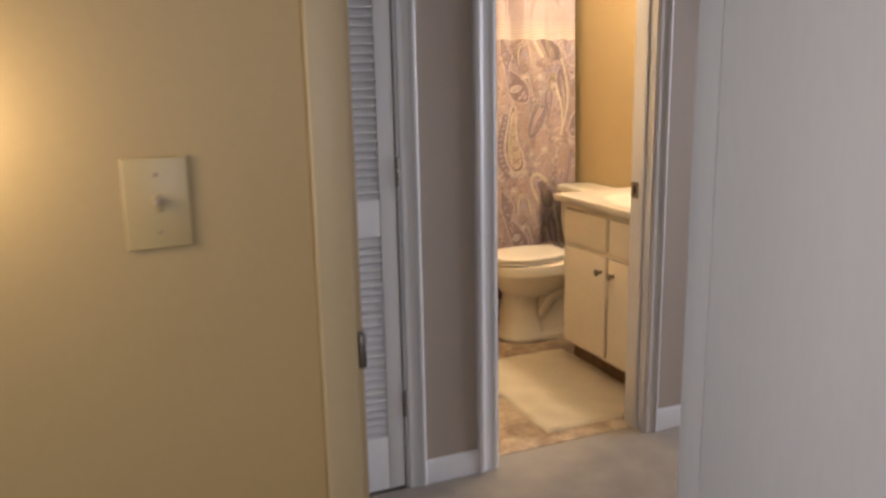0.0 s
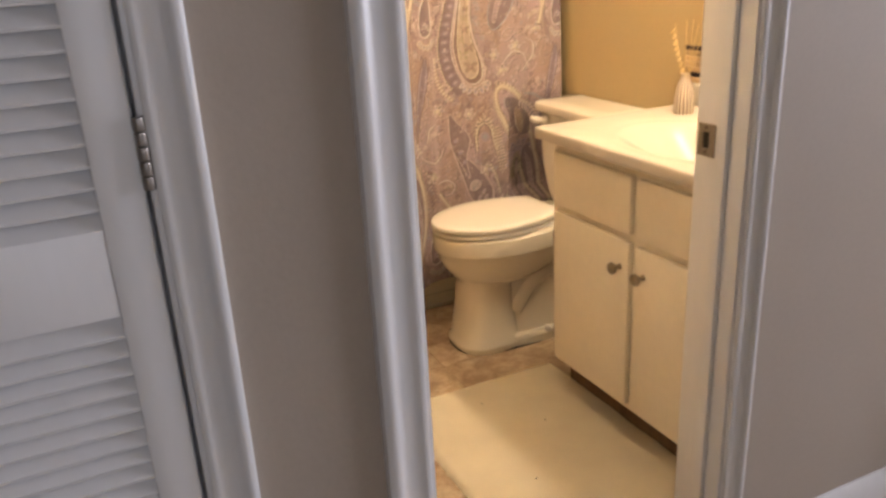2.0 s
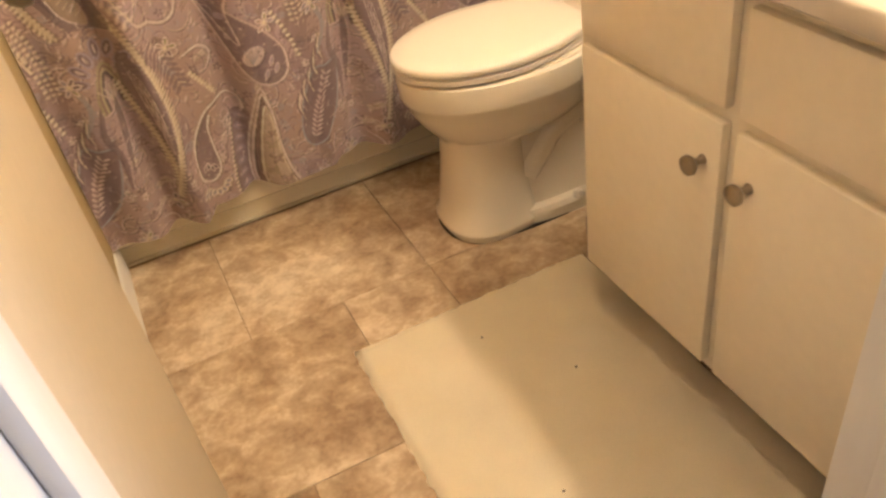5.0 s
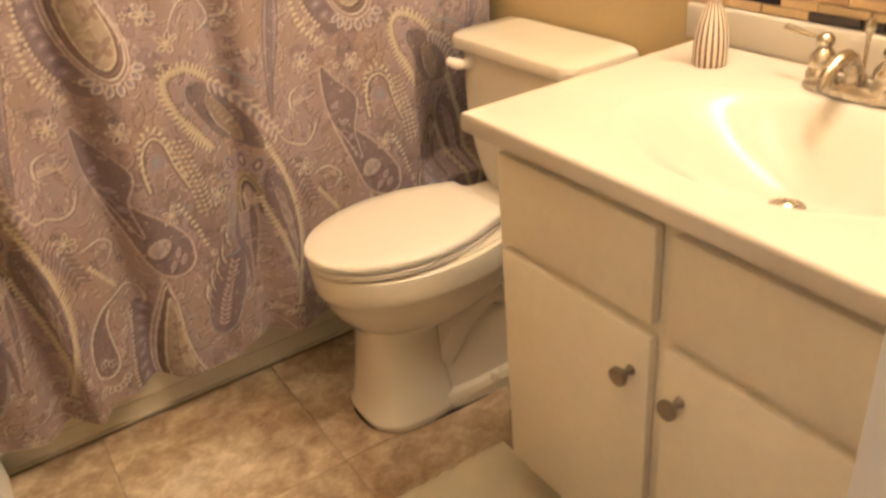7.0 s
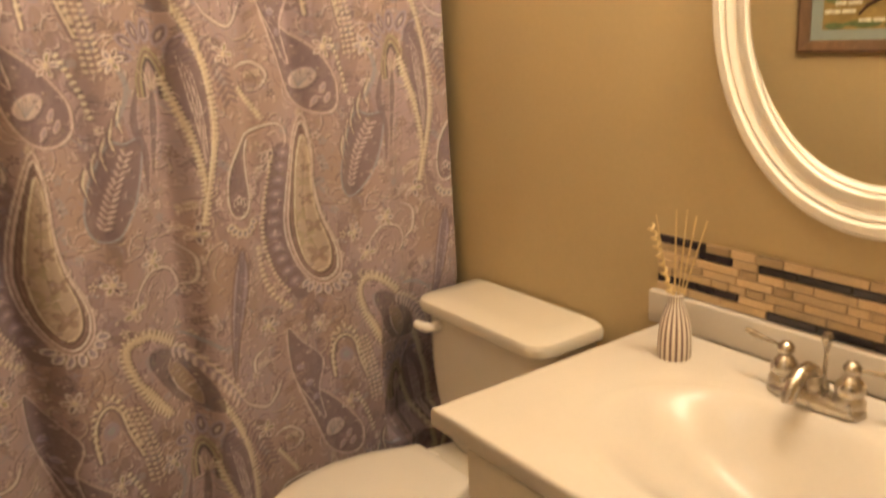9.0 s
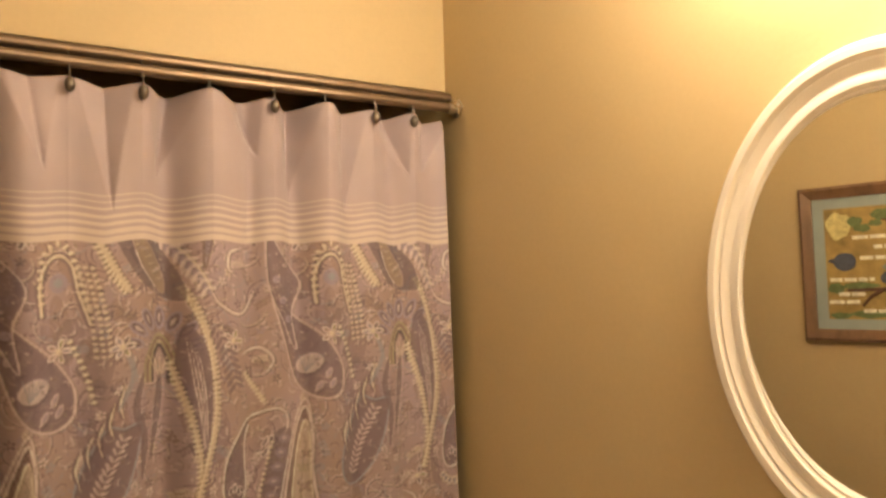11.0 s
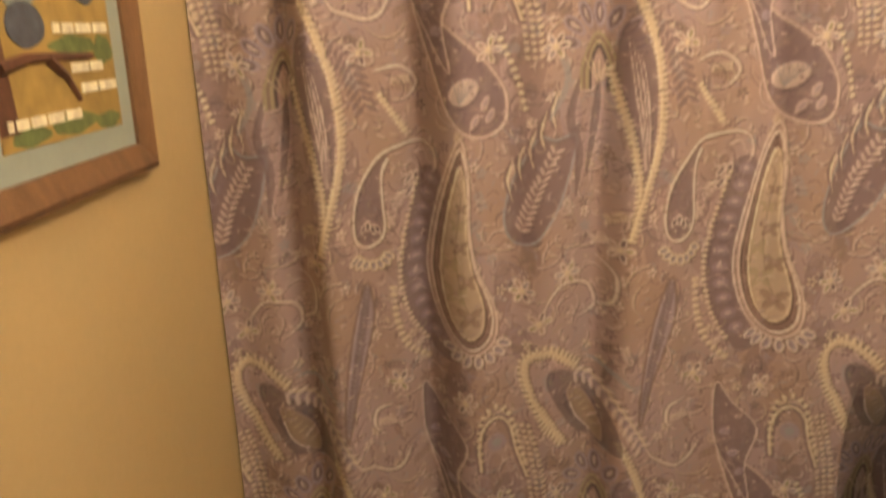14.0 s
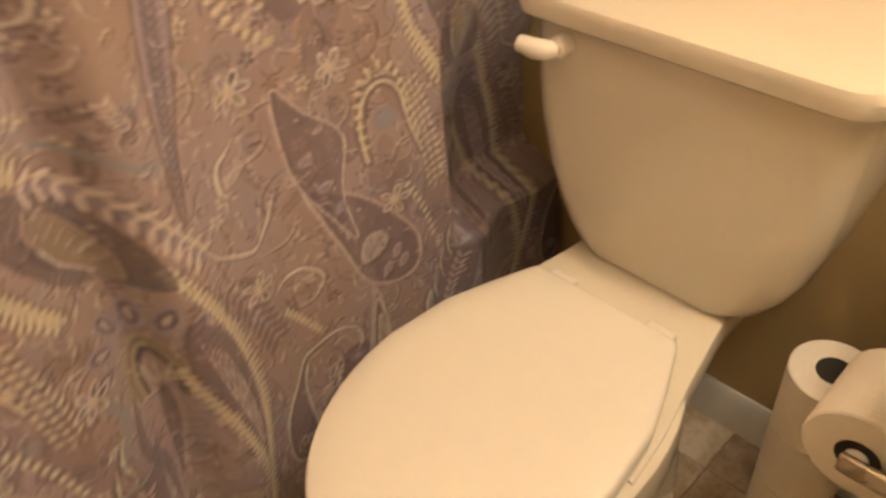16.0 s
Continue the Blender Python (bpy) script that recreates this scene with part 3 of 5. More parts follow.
class Cloth:
    """A repeat of the print, drawn with strokes, fills and beads that wrap round its edges."""

    def __init__(self):
        self.w, self.h = round(REP_X / PX), round(REP_Z / PX)
        u, v = np.meshgrid((np.arange(self.w) + 0.5) * REP_X / self.w, (np.arange(self.h) + 0.5) * REP_Z / self.h)
        a, b = 2 * np.pi * u / REP_X, 2 * np.pi * v / REP_Z
        mix = 0.5 + 0.22 * np.sin(a + 2 * b + 0.5) + 0.18 * np.sin(2 * a - b + 1.7) + 0.14 * np.sin(3 * a + 2 * b) + 0.12 * np.sin(a * 4 - 5 * b + 2)
        mix = np.clip(mix, 0, 1)[..., None]
        self.im = np.array((0.315, 0.247, 0.282)) * mix + np.array((0.302, 0.218, 0.198)) * (1 - mix)

    def patch(self, x0, x1, z0, z1):
        i0, i1 = int(math.floor(x0 / PX)), int(math.ceil(x1 / PX))
        j0, j1 = int(math.floor(z0 / PX)), int(math.ceil(z1 / PX))
        i, j = np.arange(i0, i1 + 1), np.arange(j0, j1 + 1)
        u, v = np.meshgrid((i + 0.5) * REP_X / self.w, (j + 0.5) * REP_Z / self.h)
        return u, v, np.ix_(j % self.h, i % self.w)

    def lay(self, where, cover, ink, alpha):
        c = np.array(INK[ink]) if isinstance(ink, str) else np.array(ink)
        k = (np.clip(cover, 0, 1) * alpha)[..., None]
        self.im[where] = self.im[where] * (1 - k) + c * k

    def stroke(self, pts, width, ink, alpha=1.0, closed=False, thin=False):
        p = np.array(smooth_line(pts, closed))
        m = width + 0.004
        u, v, where = self.patch(p[:, 0].min() - m, p[:, 0].max() + m, p[:, 1].min() - m, p[:, 1].max() + m)
        best = np.full(u.shape, 9.0)
        n = len(p) - 1
        for k in range(n):
            a, d = p[k], p[k + 1] - p[k]
            q = max(d @ d, 1e-12)
            s = np.clip(((u - a[0]) * d[0] + (v - a[1]) * d[1]) / q, 0, 1)
            r = np.hypot(u - a[0] - s * d[0], v - a[1] - s * d[1])
            if thin:
                r = r / (0.25 + 0.75 * math.sin(math.pi * (k + 0.5) / n))
            best = np.minimum(best, r)
        self.lay(where, (width / 2 - best) / PX + 0.5, ink, alpha)

    def fill(self, pts, ink, alpha=1.0, grow=0.0):
        p = np.array(smooth_line(pts, True))
        if grow:
            c = p.mean(0)
            p = c + (p - c) * (1 + grow)
        u, v, where = self.patch(p[:, 0].min(), p[:, 0].max(), p[:, 1].min(), p[:, 1].max())
        inside = np.zeros(u.shape, bool)
        for a, b in zip(p, np.roll(p, -1, 0)):
            if a[1] != b[1]:
                inside ^= ((a[1] > v) != (b[1] > v)) & (u < (b[0] - a[0]) * (v - a[1]) / (b[1] - a[1]) + a[0])
        self.lay(where, inside * 1.0, ink, alpha)

    def blob(self, x, z, a, b, turn, ink, alpha=1.0):
        m = max(a, b) + 0.003
        u, v, where = self.patch(x - m, x + m, z - m, z + m)
        c, s = math.cos(turn), math.sin(turn)
        p, q = (u - x) * c + (v - z) * s, -(u - x) * s + (v - z) * c
        self.lay(where, (1 - np.hypot(p / a, q / b)) * min(a, b) / PX + 0.5, ink, alpha)

    def petal(self, x, z, a, b, turn, ink, rim):
        self.blob(x, z, a, b, turn, rim)
        self.blob(x, z, a * 0.72, b * 0.62, turn, ink)

    def beads(self, pts, gap, r, ink, alpha=1.0, off=0.0, squash=0.6):
        if ink == "cream" and gap < 0.011:
            self.stroke([(x, z) for x, z in pts], r * 1.05, "cream", alpha * 0.75)
        for p, d in along(pts, gap):
            self.blob(p[0] - d[1] * off, p[1] + d[0] * off, r, r * squash, math.atan2(d[1], d[0]) + math.pi / 2, ink, alpha)

    def fronds(self, pts, gap, length, ink, alpha=1.0, lean=0.9):
        for k, (p, d) in enumerate(along(pts, gap)):
            for sd in (-1, 1):
                t = math.atan2(d[1], d[0]) + sd * lean
                self.blob(p[0] + math.cos(t) * length / 2, p[1] + math.sin(t) * length / 2, length / 2, length * 0.17, t, ink, alpha)


def smooth_line(pts, closed=False, steps=6):
    p = [np.array(q, float) for q in pts]
    n = len(p)
    out = []
    for i in range(n if closed else n - 1):
        get = (lambda k: p[k % n]) if closed else (lambda k: p[min(max(k, 0), n - 1)])
        a, b, c, d = get(i - 1), get(i), get(i + 1), get(i + 2)
        for s in range(steps):
            t = s / steps
            out.append(0.5 * (2 * b + (c - a) * t + (2 * a - 5 * b + 4 * c - d) * t * t + (3 * b - a - 3 * c + d) * t ** 3))
    out.append(p[0] if closed else p[-1])
    return out


def along(pts, gap):
    p = smooth_line(pts)
    out, left = [], 0.0
    for a, b in zip(p, p[1:]):
        d = b - a
        n = np.linalg.norm(d)
        if n < 1e-9:
            continue
        while left <= n:
            out.append((a + d * left / n, d / n))
            left += gap
        left -= n
    return out


def shift(pts, dx, dz):
    return [(x + dx, z + dz) for x, z in pts]


def draw_print():
    c = Cloth()
    rnd = random.Random(21)
    # ground filling: sprigs, dots and small curls
    for k in range(26):
        x, z, t = rnd.uniform(0, REP_X), rnd.uniform(0, REP_Z), rnd.uniform(-0.6, 0.6) + math.pi / 2
        c.blob(x, z, rnd.uniform(0.03, 0.07), rnd.uniform(0.012, 0.026), t, rnd.choice(("mauve", "brown", "lilac", "mauve")), 0.4)
    for k in range(1500):
        x, z, t = rnd.uniform(0, REP_X), rnd.uniform(0, REP_Z), rnd.uniform(0, 6.3)
        ink = rnd.choice(("pale", "lilac", "mauve", "rose", "brown", "mauve", "cream", "blue", "pale", "plum"))
        kind = rnd.random()
        if kind < 0.45:
            c.blob(x, z, rnd.uniform(0.003, 0.009), rnd.uniform(0.0013, 0.0026), t, ink, 0.5)
        elif kind < 0.82:
            r = rnd.choice((0.008, 0.012, 0.018, 0.026, 0.036))
            line = [(x + r * math.cos(t + q), z + r * math.sin(t + q)) for q in (0, 0.6, 1.2, 1.8, 2.4)]
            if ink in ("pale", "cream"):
                # mauve shade painted beneath pale curls, down and to the right
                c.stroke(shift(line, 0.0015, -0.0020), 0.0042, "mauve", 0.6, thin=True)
            c.stroke(line, 0.0023, ink, 0.75, thin=True)
        elif kind < 0.93:
            for q in range(5):
                c.blob(x + 0.006 * math.cos(t + q * 1.26), z + 0.006 * math.sin(t + q * 1.26), 0.0036, 0.0022, t + q * 1.26, ink, 0.8)
        else:
            c.fronds([(x, z), (x + 0.03 * math.cos(t), z + 0.03 * math.sin(t))], 0.006, 0.010, ink, 0.75)
    # dark leaf with veins
    leaf = [(0.165, 0.765), (0.128, 0.764), (0.100, 0.775), (0.072, 0.729), (0.050, 0.679), (0.041, 0.626), (0.055, 0.591), (0.087, 0.590), (0.123, 0.623), (0.146, 0.675), (0.158, 0.717)]
    c.fill(leaf, "mauve", 0.8)
    c.stroke(leaf, 0.0045, "blue", 0.9, True)
    c.fronds([(0.07, 0.61), (0.095, 0.68), (0.13, 0.745)], 0.012, 0.017, "pale", 0.6)
    for q in range(5):
        x, z = 0.052 + 0.019 * q, 0.70 + 0.028 * q
        c.stroke([(x, z - 0.03), (x - 0.007, z), (x + 0.004, z + 0.035)], 0.0075, "mauve", 0.9, thin=True)
        c.stroke([(x + 0.002, z - 0.03), (x - 0.004, z), (x + 0.006, z + 0.035)], 0.0032, "cream", 0.9, thin=True)
    c.stroke([(0.165, 0.66), (0.17, 0.74), (0.155, 0.80), (0.178, 0.88)], 0.016, "mauve", 0.75, thin=True)
    c.stroke([(0.12, 0.80), (0.15, 0.86), (0.135, 0.91)], 0.012, "blue", 0.7, thin=True)
    # the fan
    for q in range(7):
        t = radians(15 + 25 * q)
        c.petal(0.205 + 0.058 * math.cos(t), 0.905 + 0.068 * math.sin(t), 0.024, 0.011, t, "mauve", "lilac")
        c.blob(0.205 + 0.058 * math.cos(t), 0.905 + 0.068 * math.sin(t), 0.010, 0.003, t, "pale", 0.6)
    for r, ink in ((0.040, "olive"), (0.033, "brown"), (0.026, "olive"), (0.019, "plum")):
        c.stroke([(0.205 - r * 0.8, 0.845), (0.205 - r * 0.75, 0.885), (0.205, 0.900 + r), (0.205 + r * 0.75, 0.885), (0.205 + r * 0.8, 0.845)], 0.006, ink, 0.95)
    for q in range(5):
        c.stroke([(0.205, 0.855), (0.205 + 0.013 * (q - 2), 0.895)], 0.0022, "cream", 0.8)
    c.stroke([(0.205, 0.86), (0.20, 0.80), (0.185, 0.70)], 0.014, "plum", 0.55, thin=True)
    # purple sash with bead chains
    left = [(0.223, 0.883), (0.238, 0.828), (0.253, 0.777), (0.263, 0.725), (0.269, 0.679), (0.265, 0.622)]
    right = [(0.240, 1.035), (0.260, 0.996), (0.276, 0.953), (0.291, 0.899), (0.300, 0.833), (0.300, 0.766), (0.286, 0.700), (0.270, 0.644), (0.255, 0.588)]
    c.fill([(0.245, 0.96), (0.230, 0.88), (0.250, 0.79), (0.266, 0.70), (0.274, 0.67), (0.290, 0.74), (0.294, 0.83), (0.283, 0.91)], "mauve", 0.8)
    for q in range(4):
        c.stroke([(0.247 + 0.006 * q, 0.935 - 0.01 * q), (0.258 + 0.006 * q, 0.85), (0.270 + 0.004 * q, 0.77), (0.272 + 0.003 * q, 0.71)], 0.0020, "pale", 0.9, thin=True)
    c.stroke(left, 0.010, "brown", 0.5)
    c.beads(left, 0.0100, 0.0062, "cream", off=0.001)
    c.beads(left, 0.0105, 0.0042, "cream", off=-0.005)
    c.stroke(right, 0.012, "brown", 0.5)
    c.beads(right, 0.0100, 0.0066, "cream", off=0.001)
    c.beads(right, 0.0105, 0.0046, "cream", off=0.006)
    c.fronds([(0.300, 0.95), (0.325, 0.90), (0.345, 0.83)], 0.014, 0.026, "mauve", 0.7)
    c.beads([(0.37, 0.85), (0.395, 0.81), (0.41, 0.78)], 0.009, 0.006, "cream")
    # small hooked paisley
    small = [(0.455, 0.755), (0.430, 0.766), (0.379, 0.757), (0.345, 0.721), (0.321, 0.672), (0.314, 0.614), (0.328, 0.581), (0.354, 0.589), (0.367, 0.617), (0.365, 0.665), (0.366, 0.712), (0.377, 0.740)]
    c.fill([(0.379, 0.75), (0.345, 0.715), (0.321, 0.672), (0.316, 0.614), (0.330, 0.585), (0.352, 0.592), (0.365, 0.617), (0.363, 0.665), (0.362, 0.712)], "mauve", 0.75)
    c.stroke(small, 0.0075, "brown", 0.6)
    c.stroke(small, 0.0042, "pale", 1.0)
    c.stroke([(0.455, 0.755), (0.460, 0.730), (0.449, 0.702), (0.439, 0.673)], 0.005, "pale", 0.9, thin=True)
    for q in range(4):
        c.petal(0.33 + 0.008 * q, 0.615 + 0.004 * math.sin(q * 2), 0.010, 0.004, 1.2 + 0.3 * q, "plum", "pale")
    for q in range(6):
        c.petal(0.41 + 0.012 * (q % 3), 0.70 - 0.022 * (q // 3), 0.013, 0.005, 1.0 + 0.35 * (q % 3), "mauve", "pale")
    for q in range(7):
        t = radians(200 + 24 * q)
        c.petal(0.342 + 0.030 * math.cos(t), 0.572 + 0.026 * math.sin(t), 0.010, 0.007, t, "lilac", "cream")
    # egg paisley with a shell
    egg = [(0.432, 1.002), (0.444, 0.946), (0.462, 0.889), (0.482, 0.829), (0.510, 0.791), (0.549, 0.778), (0.579, 0.797), (0.583, 0.845), (0.560, 0.888), (0.530, 0.925), (0.485, 0.965)]
    c.fill(egg, "mauve", 0.8)
    c.stroke(egg, 0.0075, "rose", 0.8, True)
    c.stroke(egg, 0.0028, "pale", 0.8, True)
    c.blob(0.512, 0.858, 0.026, 0.020, 0.6, "pale", 0.7)
    for q in range(6):
        c.stroke([(0.505, 0.84), (0.495 + 0.009 * q, 0.878)], 0.0018, "blue", 0.8)
    for x, z, r in ((0.548, 0.835, 0.009), (0.556, 0.812, 0.010), (0.530, 0.808, 0.009), (0.478, 0.915, 0.012), (0.462, 0.955, 0.009)):
        c.blob(x, z, r * 1.3, r * 0.7, 1.1, "pale", 0.5)
        c.blob(x, z, r * 0.8, r * 0.4, 1.1, "lilac", 0.7)
    c.beads([(0.575, 0.935), (0.60, 0.88), (0.615, 0.82)], 0.013, 0.0055, "cream")
    # large pear with flowered heart
    pear = [(0.504, 0.725), (0.472, 0.674), (0.445, 0.604), (0.435, 0.531), (0.450, 0.464), (0.484, 0.417), (0.520, 0.398), (0.554, 0.415), (0.562, 0.454), (0.551, 0.496), (0.528, 0.552), (0.516, 0.618), (0.517, 0.681)]
    pear = [(0.500 + (x - 0.500) * 0.84, z + 0.04 * max(0.0, z - 0.6) / 0.125) for x, z in pear]
    belt = [(0.450, 0.70), (0.424, 0.60), (0.416, 0.52), (0.432, 0.44), (0.462, 0.385)]
    c.stroke(belt, 0.046, "mauve", 0.8)
    c.beads(belt, 0.030, 0.013, "lilac", 0.5, squash=0.75)
    c.beads(belt, 0.030, 0.006, "pale", 0.4)
    c.beads(shift(belt, -0.026, -0.004), 0.011, 0.0045, "cream", 0.9)
    def shrunk(k):
        m = np.mean(pear, 0)
        return [tuple(m + (np.array(q) - m) * (k, 1 - (1 - k) * 0.45)) for q in pear]
    c.fill(shrunk(1.16), "rose", 0.55)
    c.stroke(shrunk(1.16), 0.0028, "pale", 0.9, True)
    c.fill(pear, (0.135, 0.085, 0.085), 0.9)
    c.stroke(pear, 0.0040, "pale", 0.9, True)
    c.stroke(shrunk(0.86), 0.0018, "rose", 0.6, True)
    c.fill(shrunk(0.70), (0.37, 0.30, 0.255), 1.0)
    c.stroke(shrunk(0.70), 0.0030, "cream", 1.0, True)
    stem = [(0.520, 0.45), (0.500, 0.50), (0.490, 0.57), (0.497, 0.64), (0.505, 0.69)]
    c.stroke(stem, 0.0026, "brown", 0.6)
    for q, (x, z, k) in enumerate(((0.512, 0.462, 1.3), (0.488, 0.505, 1.2), (0.510, 0.530, 1.0), (0.480, 0.560, 0.9), (0.498, 0.592, 0.9), (0.494, 0.632, 0.7), (0.503, 0.662, 0.6))):
        for tx, tz, turn in ((-0.009, 0.005, 2.5), (0.009, 0.005, 0.6), (-0.006, -0.008, 4.0), (0.007, -0.008, -0.9)):
            c.blob(x + tx * k, z + tz * k, 0.0105 * k, 0.0056 * k, turn, "olive" if q % 2 else "brown", 0.6)
        c.blob(x, z, 0.0040 * k, 0.0040 * k, 0, "rose", 0.8)
    for q in range(7):
        t = radians(205 + 23 * q)
        c.petal(0.522 + 0.052 * math.cos(t), 0.412 + 0.038 * math.sin(t), 0.014, 0.008, t, "lilac", "pale")
    c.beads([(0.376, 0.504), (0.381, 0.440), (0.401, 0.383), (0.438, 0.347)], 0.013, 0.0065, "cream", 0.9)
    # cane of beads, dark heart
    c.fill([(0.158, 0.325), (0.126, 0.340), (0.112, 0.315), (0.140, 0.246), (0.180, 0.190), (0.248, 0.170), (0.235, 0.233), (0.195, 0.291)], "plum", 0.65)
    cane = [(0.165, 0.335), (0.125, 0.371), (0.093, 0.380), (0.073, 0.355), (0.082, 0.304), (0.104, 0.260), (0.121, 0.222), (0.145, 0.185)]
    c.stroke(cane, 0.022, "brown", 0.5)
    c.beads(cane, 0.0100, 0.0080, "cream", 1.0)
    c.beads(cane, 0.0105, 0.0050, "cream", 0.9, off=-0.010)
    c.blob(0.180, 0.245, 0.058, 0.024, -1.0, "plum", 0.55)
    tongue = [(0.150, 0.292), (0.160, 0.250), (0.185, 0.207), (0.212, 0.182), (0.214, 0.215), (0.195, 0.258), (0.170, 0.288)]
    c.fill(tongue, (0.24, 0.185, 0.145), 0.9)
    c.stroke(tongue, 0.0022, "rose", 0.8, True)
    c.stroke([(0.156, 0.262), (0.170, 0.226), (0.196, 0.194)], 0.0022, "pale", 0.9)
    for q in range(5):
        c.stroke([(0.166 + 0.008 * q, 0.262 - 0.013 * q), (0.180 + 0.007 * q, 0.268 - 0.014 * q)], 0.0016, "cream", 0.5)
    bough = [(0.165, 0.318), (0.200, 0.300), (0.240, 0.262), (0.266, 0.222), (0.290, 0.175)]
    c.stroke(bough, 0.022, "lilac", 0.8, thin=True)
    c.stroke(shift(bough, 0.004, 0.008), 0.004, "cream", 0.9)
    c.fronds(bough, 0.018, 0.022, "pale", 0.7)
    c.stroke([(0.265, 0.31), (0.23, 0.335), (0.185, 0.35)], 0.010, "blue", 0.8, thin=True)
    # feather
    feather = [(0.332, 0.513), (0.340, 0.449), (0.323, 0.376), (0.301, 0.304), (0.282, 0.230), (0.280, 0.284), (0.292, 0.384), (0.311, 0.468)]
    c.fill(feather, "lilac", 0.9)
    c.stroke(feather, 0.004, "brown", 0.9, True)
    c.fronds([(0.284, 0.25), (0.300, 0.34), (0.318, 0.43), (0.330, 0.50)], 0.009, 0.014, "mauve", 0.8, 0.6)
    # ringed round paisley
    ring = [(-0.009, 0.150), (-0.012, 0.198), (-0.003, 0.239), (0.021, 0.255), (0.045, 0.235), (0.055, 0.189), (0.075, 0.13)]
    c.stroke(ring, 0.016, "mauve", 0.7)
    c.stroke(ring, 0.005, "cream", 0.9)
    c.beads(shift(ring, 0, 0.022), 0.015, 0.0060, "cream", 0.9)
    c.blob(0.020, 0.205, 0.016, 0.018, 0, "lilac")
    c.blob(0.020, 0.205, 0.008, 0.008, 0, "blue")
    for q in range(3):
        c.beads([(0.055 + 0.012 * q, 0.235), (0.075 + 0.013 * q, 0.15), (0.085 + 0.012 * q, 0.06)], 0.012, 0.0048, "cream", 0.8)
    # dark drop with bubbles
    drop = [(0.420, 0.298), (0.422, 0.188), (0.456, 0.106), (0.490, 0.050), (0.480, 0.130), (0.500, 0.200), (0.450, 0.260)]
    c.fill(drop, "mauve", 0.75)
    c.stroke(drop, 0.003, "pale", 0.7, True)
    for x, z in ((0.44, 0.20), (0.455, 0.155), (0.47, 0.115)):
        c.blob(x, z, 0.010, 0.008, 0.5, "lilac")
    # curls
    for pts in ([(0.394, 0.182), (0.376, 0.146), (0.347, 0.135), (0.310, 0.154), (0.293, 0.180)], [(0.363, 0.274), (0.335, 0.261), (0.331, 0.229), (0.349, 0.210)], [(0.36, 0.05), (0.40, 0.06), (0.43, 0.03), (0.41, 0.0)],
                [(0.10, 0.45), (0.14, 0.50), (0.19, 0.49), (0.20, 0.45), (0.17, 0.43)], [(0.20, 0.55), (0.235, 0.52), (0.23, 0.47), (0.20, 0.455)]):
        c.stroke(pts, 0.012, "mauve", 0.45, thin=True)
        c.stroke(pts, 0.006, "pale", 0.9, thin=True)
    for x, z, n in ((0.15, 0.52, 6), (0.07, 0.50, 6), (0.24, 0.57, 5), (0.38, 0.32, 6), (0.02, 0.08, 5), (0.13, 0.08, 6), (0.34, 0.08, 5), (0.50, 0.29, 6), (0.10, 0.44, 5)):
        for q in range(n):
            t = 2 * math.pi * q / n
            c.petal(x + 0.014 * math.cos(t), z + 0.014 * math.sin(t), 0.010, 0.0055, t, rnd.choice(("rose", "lilac", "olive", "mauve")), "pale")
        c.blob(x, z, 0.005, 0.005, 0, "cream")
    for k in range(450):
        x, z, t = rnd.uniform(0, REP_X), rnd.uniform(0, REP_Z), rnd.uniform(0, 6.3)
        c.blob(x, z, rnd.uniform(0.0022, 0.006), rnd.uniform(0.0012, 0.0022), t, rnd.choice(("pale", "mauve", "brown", "lilac", "rose", "cream")), 0.5)
    # small curls and ticks over all
    for k in range(900):
        x, z, t = rnd.uniform(0, REP_X), rnd.uniform(0, REP_Z), rnd.uniform(0, 6.3)
        r = rnd.choice((0.004, 0.006, 0.009, 0.013))
        line = [(x + r * math.cos(t + q), z + r * math.sin(t + q)) for q in (0, 0.7, 1.4, 2.1)]
        ink = rnd.choice(("pale", "rose", "brown", "mauve", "lilac", "rose", "pale", "olive"))
        c.stroke(line, rnd.uniform(0.0015, 0.0030), ink, 0.5, thin=True)
    # emboss shading painted in: light upper edges and dark lower ones on every motif
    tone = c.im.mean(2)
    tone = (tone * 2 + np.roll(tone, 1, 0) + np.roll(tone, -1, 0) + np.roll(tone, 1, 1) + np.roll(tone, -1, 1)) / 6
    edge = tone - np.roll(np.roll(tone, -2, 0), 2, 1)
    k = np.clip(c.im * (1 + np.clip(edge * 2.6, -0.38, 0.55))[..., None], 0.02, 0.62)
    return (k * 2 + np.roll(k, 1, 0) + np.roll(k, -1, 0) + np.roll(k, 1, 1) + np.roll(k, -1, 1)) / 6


def print_colour(x, z):
    im = draw_print()
    h, w, _ = im.shape
    i = np.floor(((x - PRINT_X0) / REP_X % 1.0) * w).astype(int) % w
    j = np.floor(((z - PRINT_Z0) / REP_Z % 1.0) * h).astype(int) % h
    out = im[j, i].copy()
    head = z > 1.548
    plain, line = np.array((0.365, 0.300, 0.318)), np.array((0.52, 0.445, 0.41))
    out[head] = plain
    for lo, hi in ((1.548, 1.561), (1.566, 1.575), (1.581, 1.589), (1.597, 1.603), (1.612, 1.617), (1.626, 1.630), (1.638, 1.641)):
        out[(z > lo) & (z < hi)] = line
    return out


# ---- shower curtain ----
CURTAIN_Y, CUR_X0, CUR_X1, CUR_TOP = 4.10, 1.353, 2.70, 1.856
HOOKS = [1.386, 1.513, 1.635, 1.732, 1.866, 1.996, 2.124, 2.262, 2.379, 2.504, 2.606]


